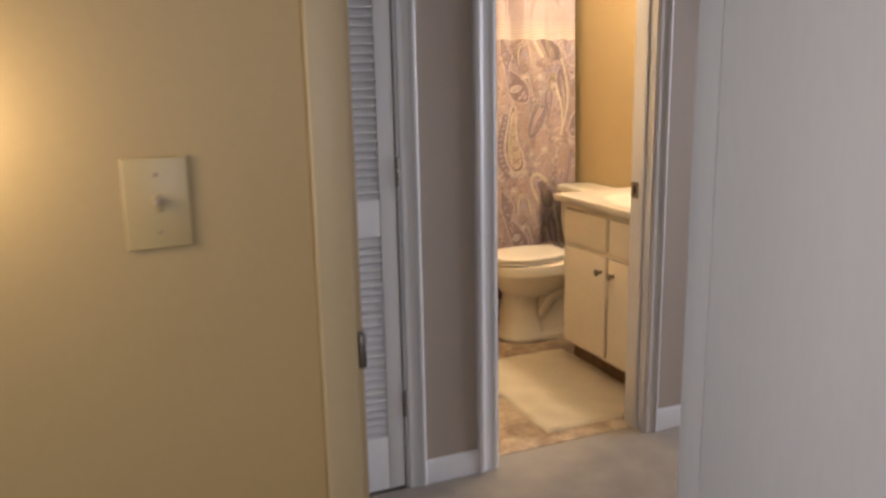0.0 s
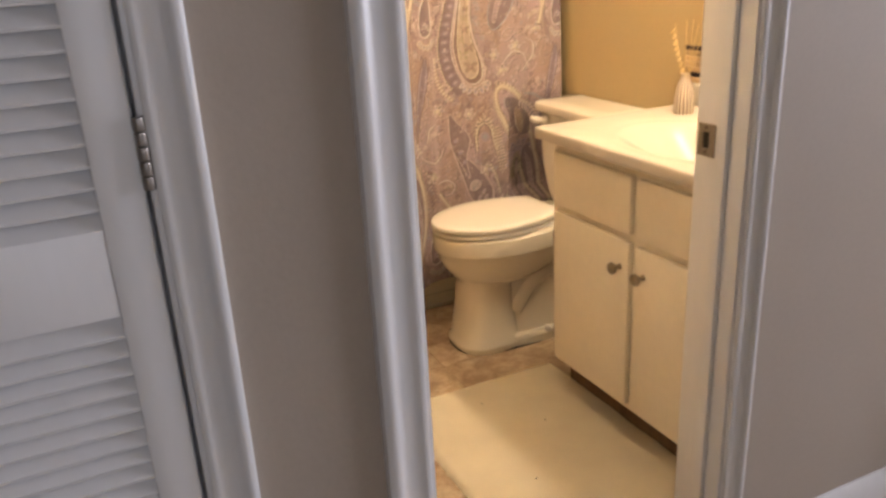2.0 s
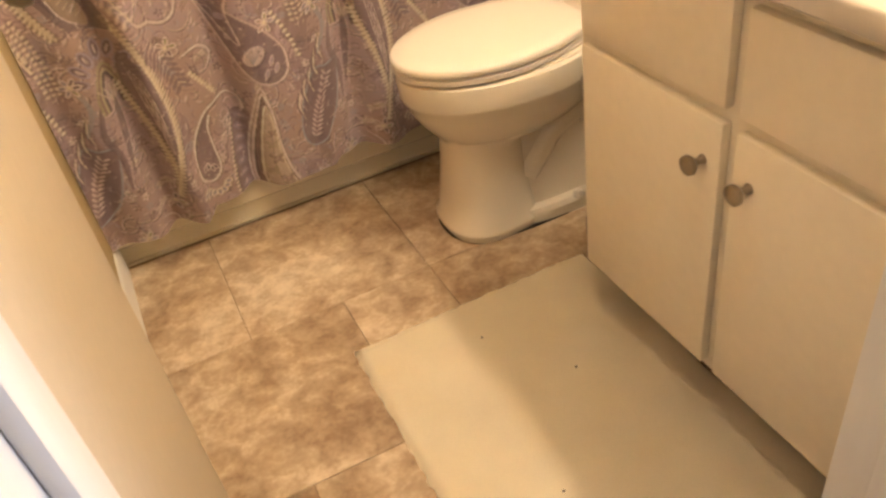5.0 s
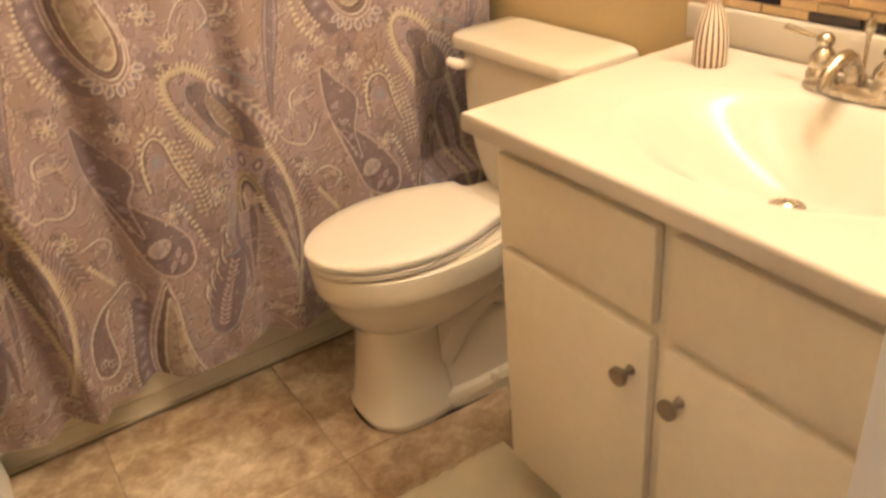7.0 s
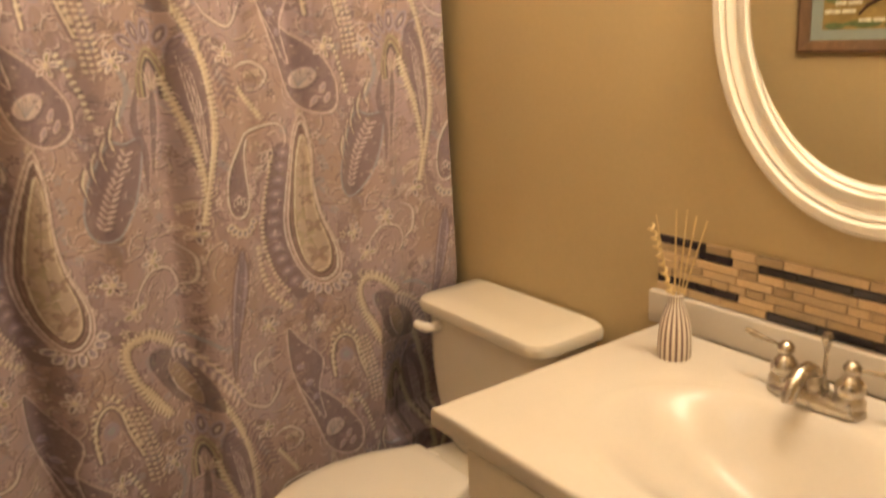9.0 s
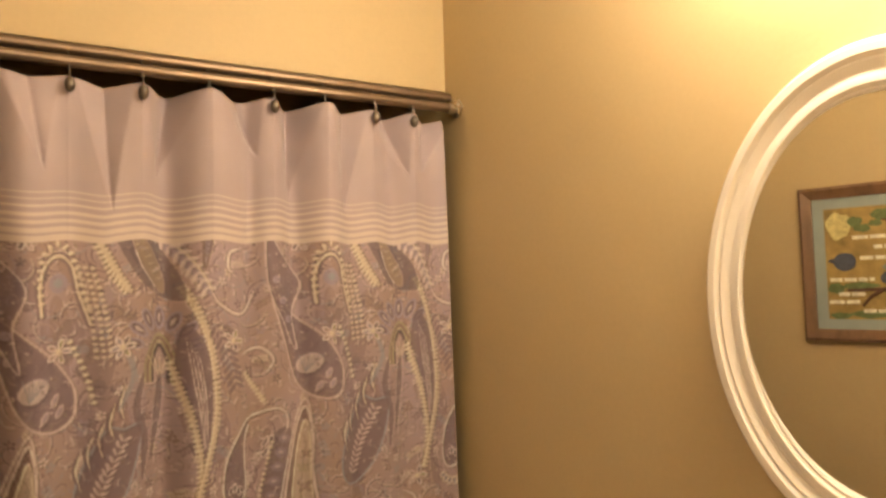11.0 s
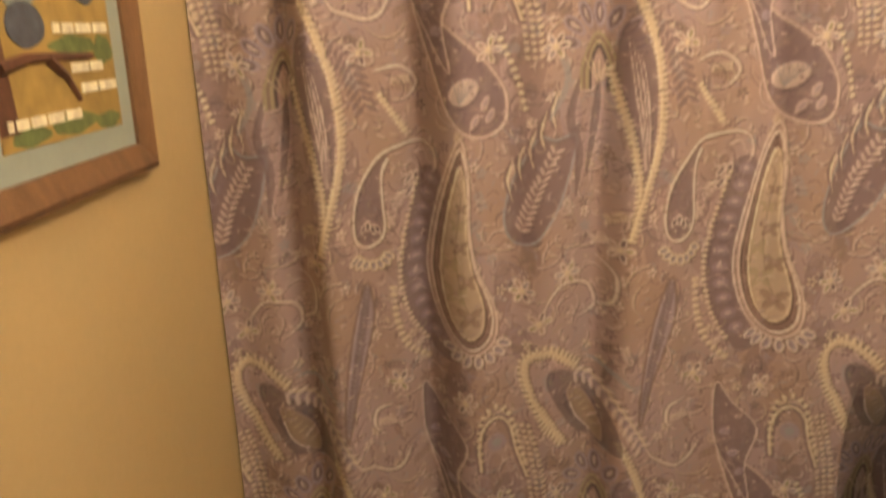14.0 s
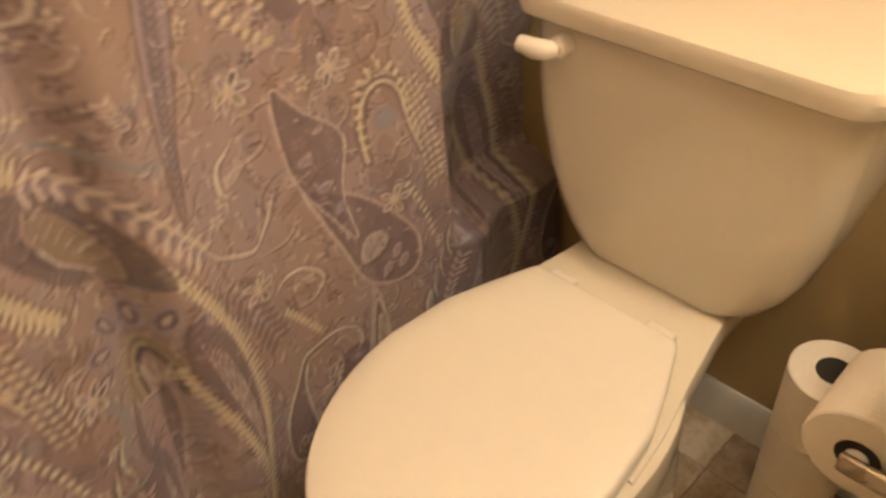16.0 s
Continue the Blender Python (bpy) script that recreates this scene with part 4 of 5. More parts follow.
def curtain():
    step = 0.0024
    nx, nz = int((CUR_X1 - CUR_X0) / step), int((CUR_TOP - 0.06) / step)
    xs = np.linspace(CUR_X0, CUR_X1, nx)
    s = np.linspace(0, 1, nz)
    X, S = np.meshgrid(xs, s)
    ends = [HOOKS[0] - 0.12] + HOOKS + [HOOKS[-1] + 0.12]
    turn = np.interp(X, ends, np.arange(len(ends)))
    hook_phase = np.cos(2 * np.pi * turn)
    top = CUR_TOP - 0.008 * (1 - hook_phase) / 2
    low = 0.098 + 0.034 * np.clip((X - 1.585) / 0.03, 0, 1) - 0.016 * np.clip((X - 1.70) / 0.18, 0, 1) + 0.020 * np.clip((X - 1.925) / 0.02, 0, 1) + 0.005 * np.sin(17.0 * X + 0.4) + 0.003 * np.sin(41.0 * X + 1.0)
    Z = top + (low - top) * S
    fade = np.exp(-S * 6.5)
    Y = CURTAIN_Y + 0.012 * fade * np.abs(np.sin(np.pi * turn)) ** 0.7 - 0.008 * fade
    for k in range(-1, len(HOOKS)):
        lean = 0.040 * math.sin(k * 2.3)
        reach = 0.105 + 0.035 * math.sin(k * 1.7 + 1)
        mid = (ends[k + 1] + ends[k + 2]) / 2 + lean * S / reach
        wide = 0.052 * np.clip(1 - S / reach, 0.02, 1)
        Y += 0.034 * np.clip(1 - np.abs(X - mid) / wide, 0, 1) ** 1.3 * np.clip(1 - S / reach, 0, 1) ** 0.5
    for x0, w, a in ((1.43, 0.035, 0.02), (1.545, 0.03, 0.035), (1.60, 0.03, -0.02), (1.745, 0.035, 0.045), (1.82, 0.05, -0.018), (2.06, 0.03, 0.022), (2.13, 0.04, -0.018), (2.255, 0.02, 0.012), (2.37, 0.028, 0.022), (2.45, 0.04, -0.012), (2.60, 0.03, 0.020)):
        drift = x0 - 0.035 + 0.02 * np.sin(2.1 * S + x0 * 7)
        Y += a * np.exp(-((X - drift) / w) ** 2) * (0.95 + 0.6 * np.cos(1.8 * S + x0 * 3))
    Y += 0.006 * np.sin(31 * X + 2.5 * S) + 0.004 * np.sin(55 * X - 3 * S)
    Y += 0.05 * S ** 3 * ((X - CUR_X0) / 1.35 - 0.35) * 0.4 - 0.012 * S
    # the free end falls back behind the toilet tank
    back = np.clip((X - 2.478) / 0.022, 0, 1) * np.clip((0.80 - Z) / 0.28, 0, 1) * np.clip((Z - 0.37) / 0.05, 0, 1)
    back = back * back * (3 - 2 * back)
    Y += 0.085 * back
    X = X + (0.024 * S + 0.012 * back) * np.clip((X - 2.52) / 0.18, 0, 1)
    Y = np.minimum(Y, np.where(Z < 0.38, 4.150, 9.0))
    verts = np.stack([X, Y, Z], -1).reshape(-1, 3)
    idx = np.arange(nx * nz).reshape(nz, nx)
    quads = np.stack([idx[:-1, :-1], idx[1:, :-1], idx[1:, 1:], idx[:-1, 1:]], -1).reshape(-1, 4)
    me = bpy.data.meshes.new("cloth")
    me.vertices.add(len(verts))
    me.vertices.foreach_set("co", verts.ravel())
    me.loops.add(quads.size)
    me.loops.foreach_set("vertex_index", quads.ravel())
    me.polygons.add(len(quads))
    me.polygons.foreach_set("loop_start", np.arange(0, quads.size, 4))
    me.polygons.foreach_set("use_smooth", np.ones(len(quads), bool))
    me.update(calc_edges=True)
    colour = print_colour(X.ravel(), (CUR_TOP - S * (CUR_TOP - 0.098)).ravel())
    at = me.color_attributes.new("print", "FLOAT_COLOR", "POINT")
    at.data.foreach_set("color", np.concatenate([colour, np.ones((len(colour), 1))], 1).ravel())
    me.materials.append(cloth_material())
    c = thing("shower_curtain", (CUR_X0, CURTAIN_Y, 0.1), "mauve and cream paisley shower curtain with striped header, drawn closed", "shower curtain")
    ob = new("cloth", me)
    ob.parent = c
    rel(c, ob)
    tagged(ob, "mauve paisley print cloth")
    return c


def cloth_material():
    mat = bpy.data.materials.new("paisley_cloth")
    mat.use_nodes = True
    nt = mat.node_tree
    N, L = nt.nodes, nt.links
    b = N["Principled BSDF"]
    at = N.new("ShaderNodeAttribute")
    at.attribute_name = "print"
    co = N.new("ShaderNodeTexCoord")
    weave, blot = N.new("ShaderNodeTexNoise"), N.new("ShaderNodeTexNoise")
    weave.inputs["Scale"].default_value, blot.inputs["Scale"].default_value = 420, 14
    mr = N.new("ShaderNodeMapRange")
    mr.inputs[3].default_value, mr.inputs[4].default_value = 0.88, 1.10
    hsv = N.new("ShaderNodeHueSaturation")
    for n in (weave, blot):
        L.new(co.outputs["Object"], n.inputs[0])
    L.new(blot.outputs[0], mr.inputs[0])
    L.new(mr.outputs[0], hsv.inputs["Value"])
    L.new(at.outputs["Color"], hsv.inputs["Color"])
    L.new(hsv.outputs[0], b.inputs["Base Color"])
    b.inputs["Roughness"].default_value = 0.72
    b.inputs["Sheen Weight"].default_value = 0.15
    bp = N.new("ShaderNodeBump")
    bp.inputs["Strength"].default_value, bp.inputs["Distance"].default_value = 0.25, 0.001
    L.new(weave.outputs[0], bp.inputs["Height"])
    L.new(bp.outputs[0], b.inputs["Normal"])
    return mat


def rod_and_hooks():
    r = thing("curtain_rod", (XL, CURTAIN_Y, 1.885), "dark bronze double shower curtain rod between the walls", "curtain rod")
    wpart("front_rail", tube([(XL + 0.002, CURTAIN_Y + 0.004, 1.885), (XR - 0.002, CURTAIN_Y + 0.004, 1.885)], 0.0115, 16), M["rod"], r, "bronze rail")
    wpart("back_rail", tube([(XL + 0.002, CURTAIN_Y + 0.036, 1.917), (XR - 0.002, CURTAIN_Y + 0.036, 1.917)], 0.0115, 16), M["rod"], r, "dark bronze rail")
    for x, sd in ((XL, 1), (XR, -1)):
        wpart("flange", lathe([(0.022, x + sd * 0.0005), (0.022, x + sd * 0.008), (0.0155, x + sd * 0.014), (0.0155, x + sd * 0.03), (0.012, x + sd * 0.03)], (0, CURTAIN_Y + 0.004, 1.885), 20, "x"), M["nickel"], r)
    first = None
    for x in HOOKS:
        if first is None:
            h = thing("curtain_hook", (x, CURTAIN_Y, 1.885), "dark metal curtain hook on the rod", "curtain hook", group="curtain hooks on the rod")
            pts = []
            for k in range(22):
                a = radians(-60 + 300 * k / 21)
                pts.append((0.002 * math.sin(a), 0.004 + 0.0165 * math.sin(a), 0.0165 * math.cos(a) + 0.001))
            part("wire", tube(pts, 0.0014, 6), M["bronze"], h)
            part("stem", tube([(0, -0.012, -0.010), (0, -0.014, -0.03), (0, -0.012, -0.045)], 0.0014, 6), M["bronze"], h)
            part("bead", lathe([(0.002, -0.062), (0.008, -0.056), (0.010, -0.047), (0.008, -0.038), (0.002, -0.033)], (0, -0.016, 0), 14), M["bronze"], h, "dark oval bead")
            first = h
        else:
            copy_thing(first, Matrix.Translation((x, CURTAIN_Y, 1.885)))


# ---- toilet ----
TY = 3.826


def toilet():
    t = thing("toilet", (2.25, TY, 0), "bone porcelain toilet with its lid closed", "toilet")
    # bowl and pedestal
    rings = []
    for z, xf, xb, w, pw in ((0.0, 2.094, 2.335, 0.116, 2.7), (0.016, 2.088, 2.338, 0.120, 2.7), (0.026, 2.090, 2.336, 0.119, 2.7), (0.036, 2.099, 2.322, 0.110, 2.7), (0.10, 2.107, 2.312, 0.104, 2.6), (0.17, 2.117, 2.302, 0.098, 2.5),
                             (0.225, 2.122, 2.305, 0.096, 2.4), (0.240, 2.121, 2.33, 0.099, 2.3), (0.252, 2.113, 2.40, 0.110, 2.2), (0.268, 2.098, 2.46, 0.127, 2.2), (0.300, 2.074, 2.52, 0.150, 2.1), (0.330, 2.059, 2.52, 0.161, 2.1),
                             (0.352, 2.052, 2.53, 0.165, 2.1), (0.358, 2.046, 2.53, 0.168, 2.1), (0.366, 2.044, 2.53, 0.169, 2.1), (0.405, 2.042, 2.53, 0.168, 2.1), (0.414, 2.044, 2.53, 0.166, 2.1), (0.4185, 2.050, 2.525, 0.160, 2.1)):
        cx = 2.21 if z < 0.25 else 2.30
        rings.append(oval(cx, TY, z, cx - xf, xb - cx, w, 48, pw))
    wpart("bowl", loft(rings), M["china"], t)
    wpart("pedestal_back", loft([oval(2.42, TY, z, 0.19, 0.18, w, 40, 3.5) for z, w in ((0.0, 0.092), (0.04, 0.090), (0.20, 0.084), (0.275, 0.088), (0.33, 0.11))]), M["china"], t)
    # trapway relief on both flanks
    for sd in (-1, 1):
        pts = [(2.29, TY + sd * 0.060, 0.12), (2.35, TY + sd * 0.068, 0.21), (2.42, TY + sd * 0.070, 0.25), (2.49, TY + sd * 0.068, 0.22), (2.53, TY + sd * 0.066, 0.14), (2.54, TY + sd * 0.064, 0.05)]
        wpart("trapway", tube(pts, 0.033, 14), M["china"], t)
        wpart("bolt_cap", lathe([(0.013, 0.034), (0.013, 0.042), (0.009, 0.052), (0.002, 0.055)], (2.40, TY + sd * 0.115, 0), 16), M["seat"], t, "white bolt cap")
    wpart("foot", loft([oval(2.40, TY, z, 0.20, 0.19, w, 40, 3) for z, w in ((0, 0.121), (0.028, 0.121), (0.038, 0.112))]), M["china"], t)
    # deck under the tank
    def deck(k, z):
        side = [(2.30, 0.160), (2.37, 0.152), (2.45, 0.134), (2.545, 0.116), (2.575, 0.112), (2.70, 0.110)]
        return [(x, TY + k * y, z) for x, y in side] + [(x, TY - k * y, z) for x, y in side[::-1]]
    wpart("deck", loft([deck(0.72, 0.30), deck(0.9, 0.345), deck(0.99, 0.375), deck(1.0, 0.385), deck(1.0, 0.415), deck(0.985, 0.4215), deck(0.95, 0.4222)]), M["china"], t)
    # seat and lid
    def plan(k, z):
        out = []
        cx, xf, xb, hw, bw = 2.262, 2.036, 2.466, 0.160, 0.106
        for i in range(31):
            a = math.pi / 2 + math.pi * i / 30
            out.append((cx + math.cos(a) * (cx - xf), math.sin(a) * hw))
        out[0:0] = [(xb, bw - 0.006), (xb - 0.008, bw), (xb - 0.06, bw + 0.022), (2.345, hw - 0.010)]
        out += [(2.345, -hw + 0.010), (xb - 0.06, -bw - 0.022), (xb - 0.008, -bw), (xb, -bw + 0.006)]
        return [(cx + (x - cx) * k, TY + y * k, z) for x, y in out]
    wpart("seat", loft([plan(0.96, 0.4225), plan(0.985, 0.4255), plan(0.985, 0.436), plan(0.96, 0.4395)]), M["seat"], t, "white plastic seat ring")
    wpart("lid", loft([plan(0.975, 0.4415), plan(0.995, 0.4435), plan(1.0, 0.447), plan(1.0, 0.4525), plan(0.99, 0.457), plan(0.97, 0.4595), plan(0.8, 0.462), plan(0.5, 0.4635), plan(0.2, 0.464)]), M["seat"], t, "white plastic closed lid")
    for sd in (-1, 1):
        wpart("lid_hinge", box(2.458, 2.486, TY + sd * 0.072 - 0.020, TY + sd * 0.072 + 0.020, 0.4215, 0.447, 0.006, 3), M["seat"], t)
    # tank
    def tank_ring(z, xf, hw, r=0.03, dy=0.0):
        xb = 2.735
        out = []
        for sx, sy, a0 in ((1, 1, 0), (0, 1, 90), (0, -1, 180), (1, -1, 270)):
            rr = r if sx == 0 else 0.012
            cx, cy = (xb - rr) if sx else (xf + rr), TY + dy + sy * (hw - rr)
            for k in range(7):
                a = radians(a0 + 15 * k)
                out.append((cx + rr * math.cos(a), cy + rr * math.sin(a), z))
        return out
    rows = [(0.4224, 2.562, 0.110, 0.05, -0.010), (0.427, 2.552, 0.124, 0.05, -0.010), (0.440, 2.549, 0.138, 0.05, -0.010), (0.465, 2.549, 0.155, 0.05, -0.009), (0.50, 2.551, 0.172, 0.05, -0.008), (0.54, 2.553, 0.184, 0.045, -0.006),
            (0.60, 2.557, 0.194, 0.04, -0.003), (0.66, 2.561, 0.199, 0.04), (0.730, 2.564, 0.202, 0.04), (0.7375, 2.570, 0.196, 0.04)]
    wpart("tank", loft([tank_ring(*q) for q in rows]), M["china"], t)
    wpart("tank_lid", loft([tank_ring(z, xf, hw, 0.045) for z, xf, hw in ((0.738, 2.568, 0.198), (0.7385, 2.550, 0.215), (0.743, 2.545, 0.220), (0.760, 2.543, 0.222), (0.769, 2.547, 0.218), (0.7745, 2.560, 0.206), (0.776, 2.61, 0.16))]), M["china"], t)
    # flush lever
    lv = wpart("flush_lever", lathe([(0.014, 2.566), (0.014, 2.546), (0.010, 2.541)], (0, 3.968, 0.712), 16, "x"), M["seat"], t, "cream flush lever")
    wpart("lever_arm", tube([(2.545, 3.967, 0.712), (2.536, 3.974, 0.712), (2.530, 3.988, 0.713), (2.528, 4.008, 0.715)], 0.0115, 12, lambda u: 0.85 + 0.25 * math.sin(3 * u)), M["seat"], t)
    # dark disc painted as the shade in the gap under the foot
    wpart("base_gap_shade", loft([oval(2.33, TY, z, 0.242, 0.25, 0.121, 48, 2.8) for z in (-0.001, 0.003)]), M["dark"], t, "gap line at the floor, shade painted dark")


# ---- vanity ----
VX, VY0, VY1 = 2.245, YD + 0.004, 3.440


def vanity():
    v = thing("vanity_cabinet", (VX, VY0, 0), "cream painted two-door vanity cabinet on a recessed plinth", "cabinet")
    # open above for the basin
    wpart("face_frame", box(VX, VX + 0.019, VY0, VY1, 0.10, 0.789, 0.0015), M["cabinet"], v)
    for a, b in ((VY1 - 0.016, VY1), (VY0, VY0 + 0.016)):
        wpart("side_panel", box(VX + 0.019, XR - 0.003, a, b, 0.10, 0.789), M["cabinet"], v)
    wpart("back_panel", box(XR - 0.012, XR - 0.003, VY0 + 0.016, VY1 - 0.016, 0.10, 0.789), M["cabinet"], v)
    wpart("bottom_panel", box(VX + 0.019, XR - 0.012, VY0 + 0.016, VY1 - 0.016, 0.10, 0.118), M["cabinet"], v)
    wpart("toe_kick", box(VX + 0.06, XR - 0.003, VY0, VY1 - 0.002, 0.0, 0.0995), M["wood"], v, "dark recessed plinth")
    mid = 3.067
    fx = VX - 0.017
    for a, b in ((mid + 0.013, 3.418), (2.730, mid - 0.013)):
        wpart("drawer_front", box(fx, VX + 0.0005, a, b, 0.605, 0.757, 0.004, 2), M["cabinet"], v)
        d = wpart("door", box(fx, VX + 0.0005, a, b, 0.118, 0.583, 0.004, 2), M["cabinet"], v)
        near_mid = a > 3
        ky = a + 0.033 if near_mid else b - 0.033
        k = part("knob", lathe([(0.008, fx + 0.001), (0.008, fx - 0.002), (0.0055, fx - 0.006), (0.0055, fx - 0.014), (0.011, fx - 0.018), (0.0155, fx - 0.024), (0.0150, fx - 0.030), (0.009, fx - 0.034), (0.002, fx - 0.0355)], (0, ky, 0.512), 24, "x"), M["knob"], d, "brushed nickel mushroom knob")
        hy = b if near_mid else a
        for z in (0.20, 0.50):
            part("hinge", box(fx + 0.002, fx + 0.014, hy - 0.001, hy + 0.006, z - 0.022, z + 0.022, 0.002), M["brass"], d, "small dull hinge")
    return v


def countertop():
    x0, x1, y0, y1, top, th = 2.195, XR - 0.022, VY0, 3.462, 0.822, 0.033
    bx, by, ax, ay, depth = 2.435, 3.066, 0.178, 0.250, 0.112
    v = thing("washbasin_counter", (x0, y0, top), "cream cultured marble vanity top with an oval basin", "counter")
    def dip(r):
        if r < 1.0:
            u = 1 - r
            return -0.004 - depth * math.sin(math.pi / 2 * u) ** 1.35
        if r < 1.25:
            return -0.004 * math.cos((r - 1.0) / 0.25 * math.pi / 2) ** 2
        return 0.0
    angles = {2 * math.pi * i / 140 for i in range(140)}
    for cxx in (x0, x1):
        for cyy in (y0, y1):
            angles.add(math.atan2(cyy - by, cxx - bx) % (2 * math.pi))
    rings = [[] for _ in range(30)]
    inner = [0.06 + 0.94 * (i / 15) ** 0.9 for i in range(16)] + [1.03, 1.07, 1.12, 1.18, 1.25]
    for t in sorted(angles):
        c, s = math.cos(t), math.sin(t)
        edge = min(((x1 if c > 0 else x0) - bx) / c if abs(c) > 1e-9 else 9, ((y1 if s > 0 else y0) - by) / s if abs(s) > 1e-9 else 9)
        q = 1 / math.hypot(c / ax, s / ay)
        pts = []
        for r in inner:
            d = min(q * r, edge - 0.012 - 0.0004 * (1.25 - r))
            pts.append((bx + c * d + 0.042 * max(0, 1 - r), by + s * d, top + dip(r)))
        for back, drop in ((0.010, 0.0), (0.0075, 0.0002), (0.005, 0.0010), (0.0025, 0.0027), (0.0008, 0.0055), (0.0, 0.009)):
            pts.append((bx + c * (edge - back), by + s * (edge - back), top - drop))
        pts.append((bx + c * edge, by + s * edge, top - th + 0.004))
        pts.append((bx + c * (edge - 0.004), by + s * (edge - 0.004), top - th))
        pts.append((bx + c * (edge - 0.05), by + s * (edge - 0.05), top - th))
        for k, p in enumerate(pts):
            rings[k].append(p)
    bm = loft(rings[:len(pts)], cap=False)
    bm.faces.new([v for v in bm.verts][:len(angles)][::-1])
    wpart("slab", bm, M["marble"], v)
    wpart("backsplash", box(XR - 0.0215, XR - 0.001, y0, 3.487, top - 0.002, 0.884, 0.004, 3), M["marble"], v)
    zd = top - depth - 0.004
    bx += 0.040
    dr = wpart("drain", lathe([(0.026, zd + 0.0005), (0.026, zd + 0.003), (0.020, zd + 0.005), (0.017, zd + 0.002), (0.004, zd + 0.002)], (bx, by, 0), 28), M["nickel"], v, "brushed nickel drain ring")
    part("stopper", lathe([(0.014, zd + 0.002), (0.014, zd + 0.006), (0.010, zd + 0.009), (0.002, zd + 0.010)], (bx, by, 0), 24), M["nickel"], dr)


def faucet():
    cx, cy, z0 = 2.640, 3.098, 0.8222
    f = thing("faucet", (cx, cy, z0), "brushed nickel two-handle basin faucet", "faucet")
    hx, hy = 0.024, 0.074
    def ring(k, z):
        out = []
        for i in range(36):
            a = 2 * math.pi * i / 36
            c, s = math.cos(a), math.sin(a)
            out.append((cx + k * hx * math.copysign(abs(c) ** 0.6, c), cy + k * hy * math.copysign(abs(s) ** 0.6, s), z))
        return out
    wpart("base_plate", loft([ring(1, z0), ring(1, z0 + 0.008), ring(0.94, z0 + 0.013), ring(0.86, z0 + 0.016), ring(0.82, z0 + 0.017)]), M["nickel"], f)
    for sd in (-1, 1):
        y = cy + sd * 0.051
        hd = wpart("handle", lathe([(0.022, z0 + 0.014), (0.0225, z0 + 0.022), (0.018, z0 + 0.030), (0.021, z0 + 0.038), (0.020, z0 + 0.046), (0.0125, z0 + 0.056), (0.009, z0 + 0.060), (0.013, z0 + 0.066), (0.0125, z0 + 0.074), (0.007, z0 + 0.080), (0.002, z0 + 0.082)], (cx, y, 0), 24), M["nickel"], f)
        pts = [(cx, y, z0 + 0.069), (cx + 0.004, y + sd * 0.02, z0 + 0.071), (cx + 0.006, y + sd * 0.045, z0 + 0.072), (cx + 0.007, y + sd * 0.066, z0 + 0.075), (cx + 0.007, y + sd * 0.074, z0 + 0.077)]
        part("lever", tube(pts, 0.0040, 12, lambda u: 0.8 if u < 0.3 else 0.7 + 0.9 * math.sin(min(1, (u - 0.3) / 0.7) * math.pi * 0.8)), M["nickel"], hd)
    arch = [(cx + 0.002, cy, z0 + 0.014), (cx + 0.001, cy, z0 + 0.032), (cx - 0.008, cy, z0 + 0.050), (cx - 0.024, cy, z0 + 0.060), (cx - 0.044, cy, z0 + 0.058), (cx - 0.062, cy, z0 + 0.046), (cx - 0.071, cy, z0 + 0.030), (cx - 0.073, cy, z0 + 0.022)]
    sp = []
    for a, b in zip(arch, arch[1:]):
        sp += [tuple(p + (q - p) * k / 4 for p, q in zip(a, b)) for k in range(4)]
    wpart("spout", tube(sp + [arch[-1]], 0.0112, 18, lambda u: 1.2 - 0.35 * u), M["nickel"], f)
    wpart("lift_rod", lathe([(0.009, z0 + 0.015), (0.008, z0 + 0.022), (0.0035, z0 + 0.030), (0.003, z0 + 0.070), (0.0045, z0 + 0.082), (0.008, z0 + 0.090), (0.0085, z0 + 0.097), (0.006, z0 + 0.104), (0.001, z0 + 0.106)], (cx + 0.022, cy, 0), 16), M["nickel"], f)


def striped_glass():
    mat = bpy.data.materials.new("striped_vase")
    mat.use_nodes = True
    nt = mat.node_tree
    N, L = nt.nodes, nt.links
    b = N["Principled BSDF"]
    co, sep, at = N.new("ShaderNodeTexCoord"), N.new("ShaderNodeSeparateXYZ"), N.new("ShaderNodeMath")
    at.operation = "ARCTAN2"
    L.new(co.outputs["Object"], sep.inputs[0])
    L.new(sep.outputs[0], at.inputs[0])
    L.new(sep.outputs[1], at.inputs[1])
    mul, sn, rp = N.new("ShaderNodeMath"), N.new("ShaderNodeMath"), N.new("ShaderNodeValToRGB")
    mul.operation, sn.operation = "MULTIPLY", "SINE"
    mul.inputs[1].default_value = 18
    L.new(at.outputs[0], mul.inputs[0])
    L.new(mul.outputs[0], sn.inputs[0])
    e = rp.color_ramp.elements
    e[0].position, e[0].color = 0.05, (0.78, 0.70, 0.58, 1)
    e[1].position, e[1].color = 0.35, (0.16, 0.085, 0.075, 1)
    L.new(sn.outputs[0], rp.inputs[0])
    L.new(rp.outputs[0], b.inputs["Base Color"])
    b.inputs["Roughness"].default_value = 0.3
    return mat


